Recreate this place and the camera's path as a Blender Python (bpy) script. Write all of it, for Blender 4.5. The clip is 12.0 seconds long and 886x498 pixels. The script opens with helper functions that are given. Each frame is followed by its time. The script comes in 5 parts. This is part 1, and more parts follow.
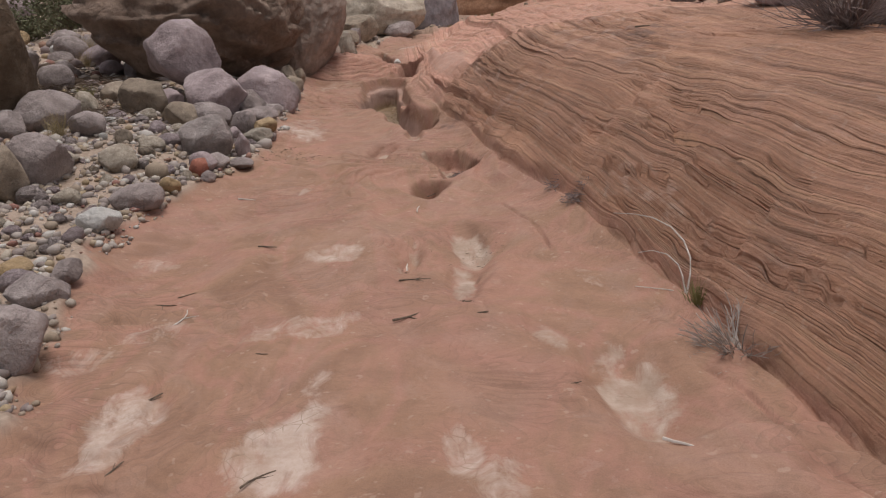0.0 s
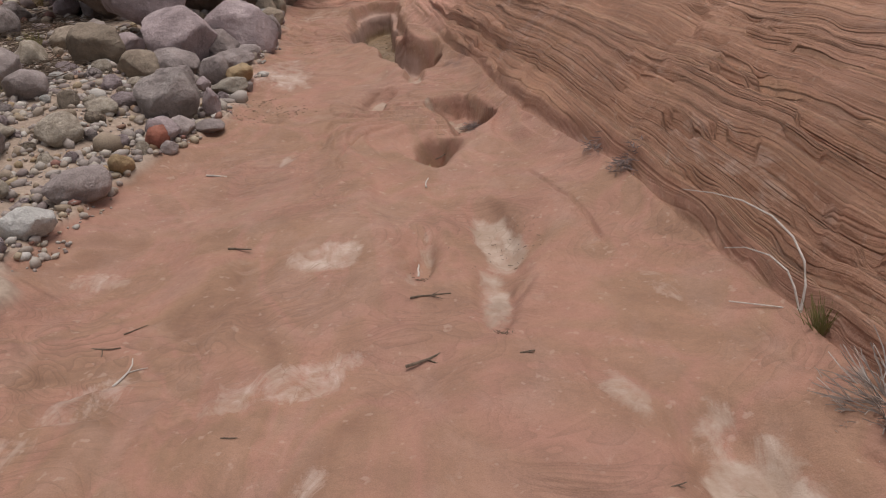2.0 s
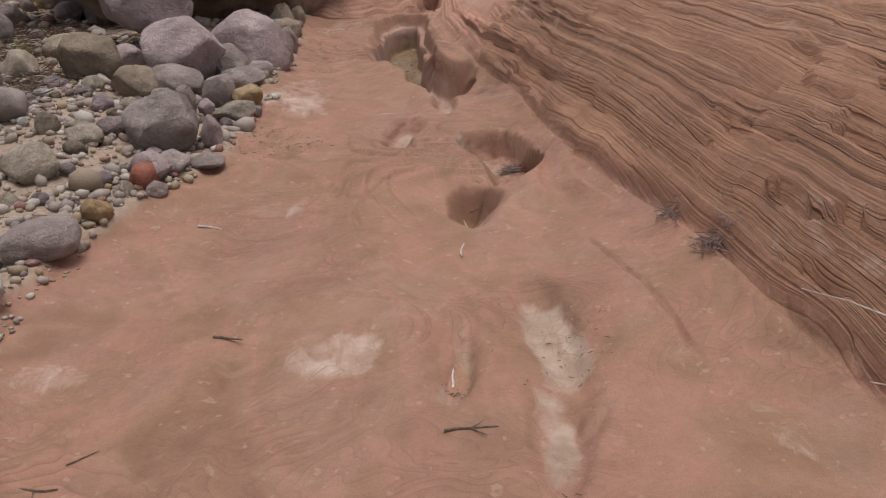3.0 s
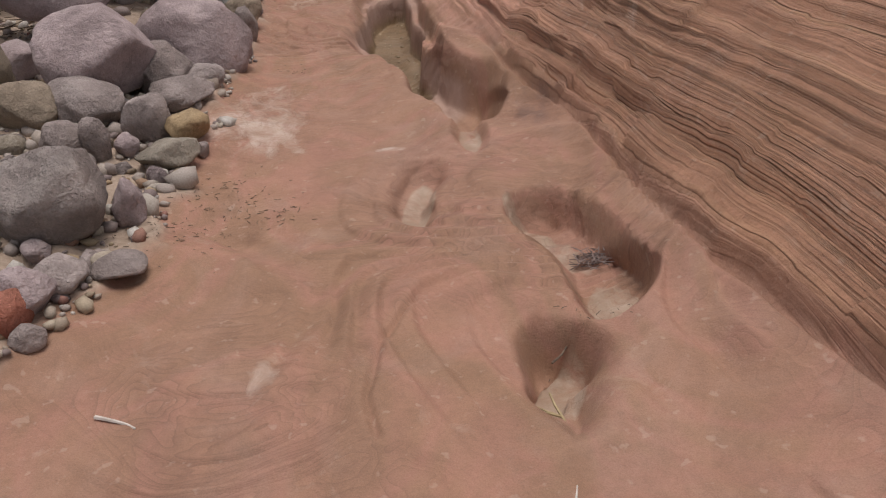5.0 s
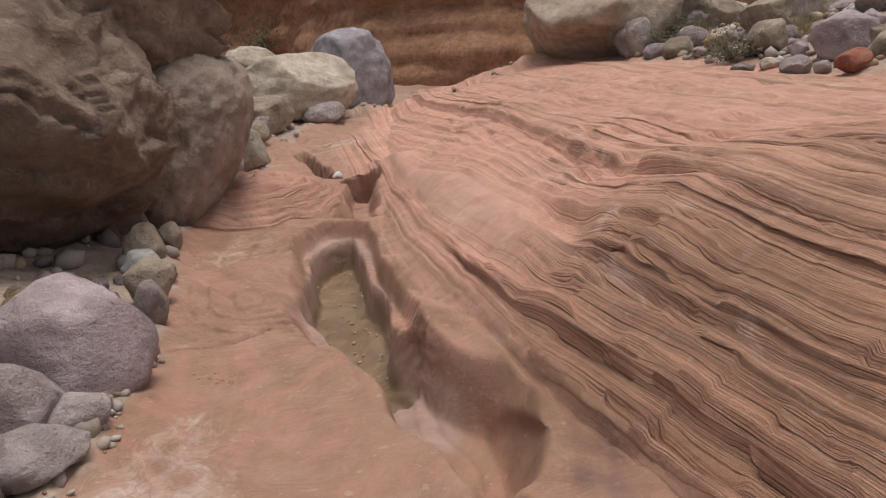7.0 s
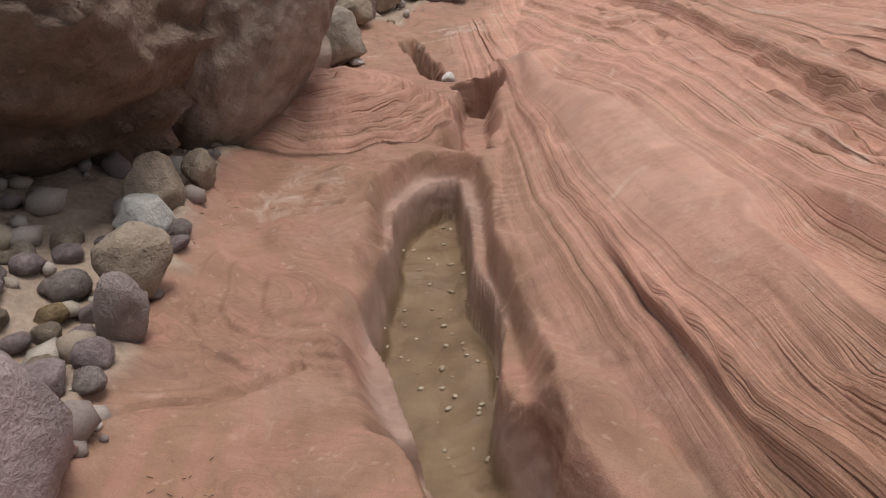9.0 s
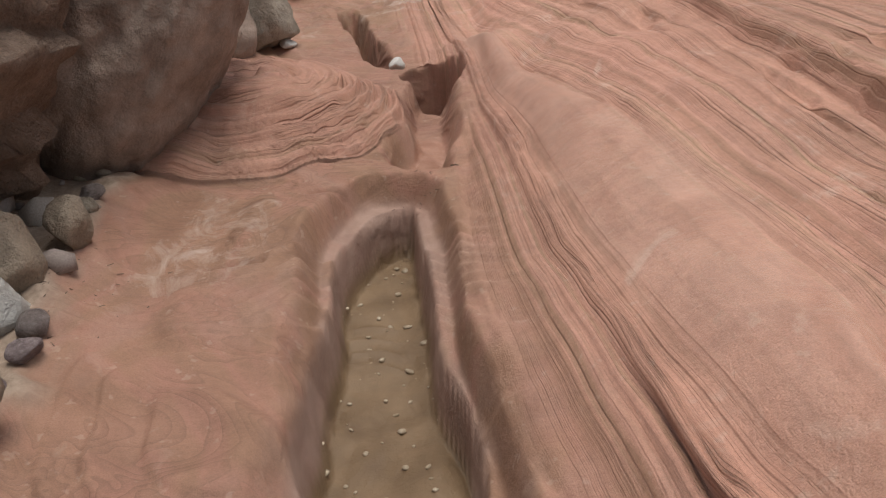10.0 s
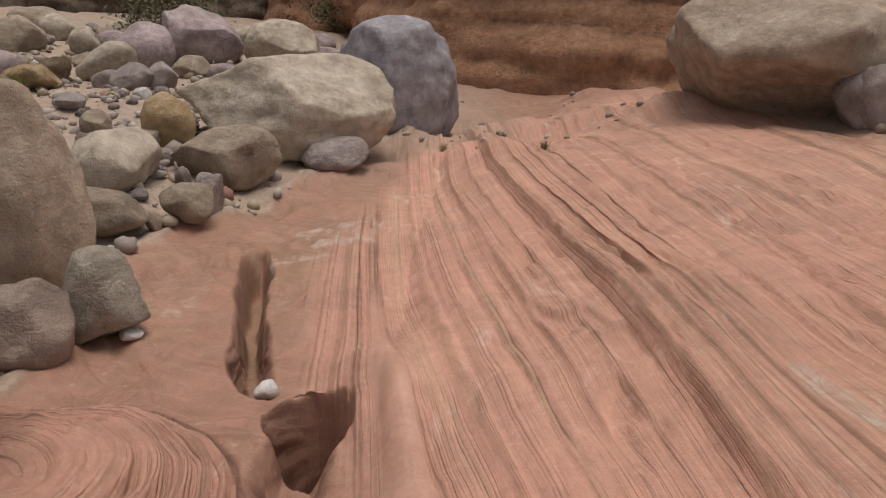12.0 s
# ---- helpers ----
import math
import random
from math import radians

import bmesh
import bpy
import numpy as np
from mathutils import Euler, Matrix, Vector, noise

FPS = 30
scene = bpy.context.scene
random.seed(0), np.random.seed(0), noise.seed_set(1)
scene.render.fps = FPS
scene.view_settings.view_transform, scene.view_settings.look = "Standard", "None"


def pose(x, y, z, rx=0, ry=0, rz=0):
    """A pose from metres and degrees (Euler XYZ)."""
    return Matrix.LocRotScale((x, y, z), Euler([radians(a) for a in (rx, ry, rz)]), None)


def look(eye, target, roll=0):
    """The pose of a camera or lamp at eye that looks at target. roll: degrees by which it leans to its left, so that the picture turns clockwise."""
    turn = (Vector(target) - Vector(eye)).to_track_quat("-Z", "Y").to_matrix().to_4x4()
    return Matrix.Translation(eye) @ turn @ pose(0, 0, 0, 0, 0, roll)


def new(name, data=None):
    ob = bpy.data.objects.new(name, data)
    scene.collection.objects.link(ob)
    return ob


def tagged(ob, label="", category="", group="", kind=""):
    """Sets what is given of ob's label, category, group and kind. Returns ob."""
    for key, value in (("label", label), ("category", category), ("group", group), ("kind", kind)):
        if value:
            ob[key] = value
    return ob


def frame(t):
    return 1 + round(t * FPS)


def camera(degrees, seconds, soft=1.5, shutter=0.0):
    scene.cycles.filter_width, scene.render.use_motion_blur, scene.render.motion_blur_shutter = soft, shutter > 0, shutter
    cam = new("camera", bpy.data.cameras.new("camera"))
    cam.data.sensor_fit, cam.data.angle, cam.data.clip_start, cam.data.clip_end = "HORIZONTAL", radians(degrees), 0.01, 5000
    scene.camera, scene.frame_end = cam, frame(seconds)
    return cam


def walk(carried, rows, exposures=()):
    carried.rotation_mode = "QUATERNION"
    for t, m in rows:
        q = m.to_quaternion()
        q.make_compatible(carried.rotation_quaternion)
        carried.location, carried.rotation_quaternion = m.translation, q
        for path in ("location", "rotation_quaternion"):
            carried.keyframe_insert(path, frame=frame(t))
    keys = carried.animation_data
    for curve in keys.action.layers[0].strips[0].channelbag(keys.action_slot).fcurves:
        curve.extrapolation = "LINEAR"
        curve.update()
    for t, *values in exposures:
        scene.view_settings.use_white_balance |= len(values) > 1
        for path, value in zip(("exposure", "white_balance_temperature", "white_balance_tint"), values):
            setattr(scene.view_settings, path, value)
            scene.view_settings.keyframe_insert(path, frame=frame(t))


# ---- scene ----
cam = camera(57.3, 12.0, 1.1)
PATH = [
    (0, (0.134, 0.038, 1.304), (0.073, 1.926, 0.648), -2.4),
    (0.5, (0.158, 0.103, 1.312), (0.105, 2.027, 0.768), -1.6),
    (0.8, (0.044, 0.122, 1.307), (0.005, 2.054, 0.793), -2.0),
    (1, (0.098, 0.325, 1.289), (0.021, 2.276, 0.854), -3.6),
    (1.5, (0.066, 0.697, 1.257), (0.048, 2.568, 0.549), -3.9),
    (2, (0.052, 1.025, 1.304), (-0.027, 2.836, 0.457), -5.4),
    (2.5, (-0.047, 1.389, 1.282), (-0.125, 3.213, 0.466), -1.6),
    (3, (-0.05, 1.802, 1.284), (-0.164, 3.616, 0.451), -4.0),
    (3.2, (-0.071, 1.967, 1.315), (-0.151, 3.767, 0.448), -3.4),
    (4.8, (-0.329, 3.296, 1.276), (-0.377, 5.044, 0.306), -3.8),
    (5, (-0.38, 3.463, 1.27), (-0.42, 5.218, 0.311), -3.9),
    (5.5, (-0.496, 3.897, 1.297), (-0.517, 5.743, 0.527), -2.8),
    (6, (-0.59, 4.286, 1.335), (-0.45, 6.142, 0.602), -5.5),
    (6.5, (-0.635, 4.644, 1.304), (-0.462, 6.558, 0.751), -5.4),
    (6.7, (-0.636, 4.785, 1.318), (-0.44, 6.702, 0.783), -4.0),
    (8.3, (-0.585, 6.096, 1.231), (-0.471, 7.994, 0.611), -0.7),
    (8.5, (-0.559, 6.302, 1.189), (-0.563, 8.195, 0.543), -1.5),
    (9, (-0.603, 6.748, 1.207), (-0.703, 8.577, 0.404), -1.4),
    (9.5, (-0.66, 7.215, 1.215), (-0.609, 9.014, 0.344), -0.7),
    (10, (-0.646, 7.666, 1.229), (-0.628, 9.448, 0.322), -1.3),
    (10.5, (-0.555, 8.225, 1.252), (-0.272, 9.962, 0.301), 0.7),
    (10.9, (-0.309, 8.541, 1.34), (-0.275, 10.356, 0.5), -3.9),
    (11, (-0.312, 8.696, 1.343), (-0.293, 10.524, 0.532), -4.0),
    (11.5, (-0.221, 9.227, 1.377), (-0.227, 11.081, 0.627), 1.5),
    (12, (-0.141, 9.582, 1.641), (-0.124, 11.486, 1.028), 1.9),
]
EXPOSURES = [(0, -0.06, 6600, 14), (3, -0.04, 6700, 15), (5.5, 0.0, 6700, 14), (6.5, 0.17, 6650, 13), (9.5, 0.10, 6600, 11), (10.5, 0.0, 6700, 10), (12, -0.02, 6850, 13)]
walk(cam, [(t, look(eye, target, roll)) for t, eye, target, roll in PATH], EXPOSURES)

# ---- world and light: a bright overcast sky over a desert wash ----
world = bpy.data.worlds.new("overcast_sky")
scene.world = world
world.use_nodes = True
wn, wl = world.node_tree.nodes, world.node_tree.links
sky = wn.new("ShaderNodeTexSky")
sky.sky_type = "NISHITA"
sky.sun_disc = False
sky.sun_elevation, sky.sun_rotation = radians(74), radians(20)
sky.dust_density = 3.0
soften = wn.new("ShaderNodeHueSaturation")
soften.inputs["Saturation"].default_value = 0.32
wl.new(sky.outputs[0], soften.inputs["Color"])
wl.new(soften.outputs[0], wn["Background"].inputs[0])
wn["Background"].inputs[1].default_value = 0.12

sun_data = bpy.data.lights.new("sun", "SUN")
sun_data.energy, sun_data.angle, sun_data.color = 2.0, radians(28), (1.0, 0.96, 0.91)
sun = new("sun", sun_data)
sun.matrix_world = look((1.2, 5.4, 14), (0, 6, 0))


# ---- numeric helpers ----
def lattice(ix, iy, seed):
    h = (ix.astype(np.int64) * 374761393 + iy.astype(np.int64) * 668265263 + seed * 974711) & 0x7FFFFFFF
    h = ((h ^ (h >> 13)) * 1274126177) & 0x7FFFFFFF
    h = h ^ (h >> 16)
    return (h & 0xFFFF) / 65535.0


def vnoise(x, y, seed=0):
    """Smooth value noise, -1 to 1."""
    x0, y0 = np.floor(x), np.floor(y)
    fx, fy = x - x0, y - y0
    fx, fy = fx ** 3 * (fx * (fx * 6 - 15) + 10), fy ** 3 * (fy * (fy * 6 - 15) + 10)
    a, b = lattice(x0, y0, seed), lattice(x0 + 1, y0, seed)
    c, d = lattice(x0, y0 + 1, seed), lattice(x0 + 1, y0 + 1, seed)
    return ((a + (b - a) * fx) * (1 - fy) + (c + (d - c) * fx) * fy) * 2 - 1


def fbm(x, y, octaves, seed=0):
    total, amp = 0 * x, 1.0
    for k in range(octaves):
        total = total + amp * vnoise(x * 2 ** k + 17.3 * k, y * 2 ** k - 9.1 * k, seed + k)
        amp *= 0.5
    return total


def smooth(e0, e1, v):
    u = np.clip((v - e0) / (e1 - e0), 0, 1)
    return u * u * (3 - 2 * u)


def along(points, x, y):
    """Distance to a polyline and the share of its length at the nearest place."""
    best, share = np.full(x.shape, 1e9), np.zeros(x.shape)
    p = np.array(points, float)
    lengths = np.hypot(*(p[1:] - p[:-1]).T)
    total, run = lengths.sum(), 0.0
    for (ax, ay), (bx, by), n in zip(p[:-1], p[1:], lengths):
        u = np.clip(((x - ax) * (bx - ax) + (y - ay) * (by - ay)) / n ** 2, 0, 1)
        d = np.hypot(x - ax - u * (bx - ax), y - ay - u * (by - ay))
        near = d < best
        best, share = np.where(near, d, best), np.where(near, (run + u * n) / total, share)
        run += n
    return best, share


def oval(x, y, cx, cy, a, b, turn):
    """1 on an ellipse's rim; a along turn degrees from the x axis."""
    c, s = math.cos(radians(turn)), math.sin(radians(turn))
    u, v = (x - cx) * c + (y - cy) * s, -(x - cx) * s + (y - cy) * c
    return np.sqrt((u / a) ** 2 + (v / b) ** 2)


def inside(outline, x, y):
    """Depth inside a rounded closed outline; negative outside it, -9 far away."""
    p = np.array(outline, float)
    a, b, c, d = np.roll(p, 1, 0), p, np.roll(p, -1, 0), np.roll(p, -2, 0)
    ring = np.stack([0.5 * (2 * b + (c - a) * k + (2 * a - 5 * b + 4 * c - d) * k ** 2 + (3 * b - a - 3 * c + d) * k ** 3) for k in (0.0, 0.25, 0.5, 0.75)], 1).reshape(-1, 2)
    low, top = ring.min(0) - 0.5, ring.max(0) + 0.5
    near = (x > low[0]) & (x < top[0]) & (y > low[1]) & (y < top[1])
    result = np.full(x.shape, -9.0)
    if not near.any():
        return result
    px, py = x[near], y[near]
    best, within = np.full(px.shape, 9.0), np.zeros(px.shape, bool)
    for (ax, ay), (bx, by) in zip(ring, np.roll(ring, -1, 0)):
        u = np.clip(((px - ax) * (bx - ax) + (py - ay) * (by - ay)) / ((bx - ax) ** 2 + (by - ay) ** 2 + 1e-12), 0, 1)
        best = np.minimum(best, np.hypot(px - ax - u * (bx - ax), py - ay - u * (by - ay)))
        if ay != by:
            within ^= ((ay > py) != (by > py)) & (px < (bx - ax) * (py - ay) / (by - ay) + ax)
    result[near] = np.where(within, best, -best)
    return result


# ---- plan: the foot of the layered ridge, the edge of the gravel bars ----
RIDGE_Y = (-6, 0, 2, 2.63, 3.27, 4.45, 5.6, 6.9, 8.15, 9, 9.6, 10.9, 12, 14.5, 16, 18, 30)
RIDGE_X = (3.2, 1.75, 1.33, 1.15, 1.05, 0.75, 0.45, 0.18, -0.09, -0.4, -0.53, -0.5, -0.36, -0.3, -0.2, 0.0, 1.0)
BAR_Y = (-6, 0, 2.3, 3.1, 4, 5.1, 5.9, 7.2, 8, 9.3, 10.2, 10.9, 12.6, 14.4, 15.3, 17, 19, 30)
BAR_X = (-1.2, -1.2, -1.39, -1.53, -1.81, -1.70, -1.44, -1.53, -1.62, -1.68, -1.82, -1.95, -1.85, -2.0, -1.7, -1.1, -0.6, -1.5)
MASK_Y = (8.15, 9, 10, 10.9, 12, 13, 14.5, 16, 18)
MASK_X = (-0.09, -0.45, -0.6, -0.62, -0.5, -0.85, -1.05, -0.8, -0.4)
STRIKE_Y = (-6, 3.25, 7.0, 8.3, 9.5, 10.5, 11.5, 12.5, 14, 16, 30)
STRIKE_X = (3.4, 1.41, 0.54, 0.24, 0.06, -0.02, -0.12, -0.28, -0.55, -0.72, -1.2)
# five bedding lines that fan out along the ridge, and their heights in the pile of beds
LINE_Y = (-6, 2, 5, 6.5, 7.5, 8.3, 9, 9.7, 10.5, 11.4, 12.4, 13.9, 16, 30)
LINES = (
    (3.2, 1.33, 0.60, 0.27, 0.06, -0.13, -0.26, -0.36, -0.41, -0.44, -0.50, -0.62, -0.8, -1.5),
    (3.35, 1.48, 0.75, 0.42, 0.22, 0.03, -0.16, -0.22, -0.26, -0.31, -0.38, -0.52, -0.72, -1.4),
    (3.57, 1.70, 0.96, 0.62, 0.40, 0.27, 0.24, 0.17, 0.10, -0.03, -0.20, -0.46, -0.6, -1.2),
    (3.9, 2.05, 1.28, 0.94, 0.75, 0.69, 0.72, 0.72, 0.70, 0.68, 0.67, 0.52, 0.3, -0.3),
    (4.6, 2.75, 1.95, 1.62, 1.50, 1.42, 1.40, 1.40, 1.35, 1.25, 1.15, 1.05, 0.9, 0.4),
)
LINE_BED = (0.0, 0.14, 0.34, 0.60, 1.0)
BANK_Y = (-10, 2, 5, 8, 11.6, 14, 15.6, 17, 20, 30)
BANK_X = (5.5, 4.4, 3.3, 3.3, 3.3, 3.1, 2.9, 2.9, 3.2, 4.0)
HOLLOWS = (
    # the two linked potholes and the small dish before them
    (((-0.24, 5.46), (-0.24, 5.22), (-0.19, 4.98), (-0.12, 4.92), (0.0, 5.03), (0.05, 5.24), (-0.01, 5.42), (-0.13, 5.50)), 0.18, 0.03, 0.05, (0.75, -0.65, 0.16)),
    (((-0.21, 6.26), (-0.10, 6.35), (0.03, 6.31), (0.16, 6.14), (0.22, 5.9), (0.24, 5.70), (0.13, 5.48), (0.0, 5.50), (-0.05, 5.75), (-0.15, 5.98)), 0.15, 0.025, 0.045, (-0.8, -0.6, 0.06)),
    (((-0.62, 6.60), (-0.52, 6.68), (-0.43, 6.62), (-0.45, 6.4), (-0.48, 6.16), (-0.57, 6.12), (-0.62, 6.3)), 0.07, 0.03, 0.05, (0.9, -0.3, 0.06)),
    # the bowl and the slot that winds on to the pool
    (((-0.90, 8.58), (-0.80, 8.32), (-0.63, 7.90), (-0.52, 7.56), (-0.42, 7.39), (-0.38, 7.22), (-0.28, 7.12), (-0.17, 7.2), (-0.09, 7.36), (-0.05, 7.6), (-0.10, 7.92), (-0.30, 8.1), (-0.46, 8.4), (-0.55, 8.7)), 0.29, 0.02, 0.08, (0.95, -0.3, 0.07)),
    # the pool: its upper bench and its basin
    (((-0.95, 8.75), (-1.07, 9.06), (-1.06, 9.46), (-1.08, 9.8), (-1.09, 10.2), (-1.05, 10.65), (-0.89, 10.90), (-0.63, 10.80), (-0.60, 10.14), (-0.55, 9.59), (-0.46, 9.15), (-0.45, 8.75), (-0.50, 8.5), (-0.82, 8.5)), 0.14, 0.05, 0.03, (-1.0, -0.2, 0.08)),
    (((-0.85, 10.84), (-0.70, 10.80), (-0.66, 10.0), (-0.60, 9.6), (-0.51, 9.25), (-0.53, 8.9), (-0.42, 8.35), (-0.62, 8.22), (-0.80, 8.6), (-0.92, 8.95), (-1.07, 9.25), (-1.03, 9.6), (-1.03, 10.15), (-0.98, 10.6)), 0.40, 0.015, 0.05, (-1.0, 0.0, 0.04)),
    # the narrows, the deep hole and the slot beyond
    (((-0.83, 11.2), (-0.74, 11.02), (-0.58, 11.12), (-0.55, 11.6), (-0.54, 12.2), (-0.64, 12.5), (-0.78, 12.3), (-0.80, 11.7)), 0.19, 0.05, 0.06, (-1.0, 0.0, 0.04)),
    (((-0.84, 12.50), (-0.78, 12.68), (-0.64, 12.76), (-0.50, 12.66), (-0.46, 12.45), (-0.55, 12.28), (-0.72, 12.32)), 0.66, 0.01, 0.06, (0.0, 0.0, 0.0)),
    (((-0.86, 12.85), (-0.98, 12.82), (-1.16, 13.35), (-1.28, 13.95), (-1.40, 14.6), (-1.25, 14.72), (-1.12, 14.0), (-0.98, 13.4)), 0.32, 0.02, 0.06, (1.0, 0.0, 0.04)),
)
# silt or salt crust: centre, half length, half width, turn, depth, how silty
CRUSTS = (
    (0.68, 2.53, 0.33, 0.105, 97, 0.022, 0.9), (0.46, 2.94, 0.20, 0.065, 108, 0.014, 0.8), (0.12, 3.56, 0.23, 0.07, 92, 0.02, 0.9),
    (0.14, 4.13, 0.30, 0.09, 98, 0.03, 1.0), (-0.16, 3.92, 0.20, 0.05, 85, 0.03, 0.5), (-0.53, 3.97, 0.15, 0.12, 30, 0.008, 0.8),
)
PALE = (
    (-0.49, 3.15, 0.2, 0.1, 30, 0.006, 0.6), (-0.71, 3.03, 0.12, 0.1, 60, 0.006, 0.45), (-1.15, 3.09, 0.16, 0.1, 60, 0.006, 0.5),
    (-1.02, 2.38, 0.22, 0.1, 80, 0.012, 0.8), (-0.47, 2.19, 0.27, 0.12, 85, 0.012, 0.95), (-0.42, 2.58, 0.13, 0.06, 75, 0.006, 0.6),
    (0.09, 2.12, 0.14, 0.06, 100, 0.008, 0.6), (0.22, 1.95, 0.13, 0.09, 80, 0.008, 0.6), (-1.5, 3.95, 0.12, 0.08, 20, 0.0, 0.6),
    (-1.33, 2.78, 0.12, 0.06, 40, 0.0, 0.5), (0.69, 3.56, 0.14, 0.05, 110, 0.0, 0.45), (-0.94, 5.17, 0.12, 0.06, 85, 0.004, 0.6),
    (-1.25, 6.95, 0.16, 0.1, 120, 0.0, 0.8), (-1.05, 15.23, 0.14, 0.06, 0, 0.0, 0.8), (-0.81, 15.4, 0.1, 0.05, 0, 0.0, 0.8),
    (-0.2, 16.3, 0.3, 0.1, 10, 0.0, 0.7), (1.06, 11.7, 0.26, 0.05, 95, 0.0, 0.7), (-1.33, 7.15, 0.2, 0.06, 115, 0.0, 0.85),

    (-1.35, 7.15, 0.5, 0.2, 95, 0.0, 0.62), (-1.15, 7.0, 0.16, 0.05, 120, 0.0, 0.8), (-0.75, 14.9, 0.25, 0.1, 15, 0.0, 0.75), (-1.45, 10.3, 0.4, 0.2, 80, 0.0, 0.4),
    (-1.35, 7.5, 0.3, 0.14, 80, 0.0, 0.45), (-0.75, 15.3, 0.5, 0.3, 20, 0.0, 0.5), (-1.0, 14.6, 0.3, 0.12, 15, 0.0, 0.55),
    (-0.66, 6.9, 0.07, 0.05, 20, 0.0, 0.8), (-1.5, 13.6, 0.2, 0.08, 80, 0.0, 0.4), (0.9, 4.2, 0.12, 0.03, 110, 0.0, 0.3),
)


def eased(y, ys, xs, reach=0.9):
    """Interpolation along y with its corners rounded off."""
    shifts = (-1.0, -0.6, -0.2, 0.2, 0.6, 1.0)
    return sum(np.interp(y + reach * k, ys, xs) for k in shifts) / len(shifts)


def pile(x, y):
    """Height in the pile of beds at each place."""
    rows = [eased(y, LINE_Y, line) for line in LINES]
    bed = 0.9 * (x - rows[0])
    for low, top, b0, b1 in zip(rows, rows[1:], LINE_BED, LINE_BED[1:]):
        bed = np.where(x > low, b0 + (b1 - b0) * (x - low) / np.maximum(top - low, 0.03), bed)
    return np.where(x > rows[-1], LINE_BED[-1] + 0.45 * (x - rows[-1]), bed)


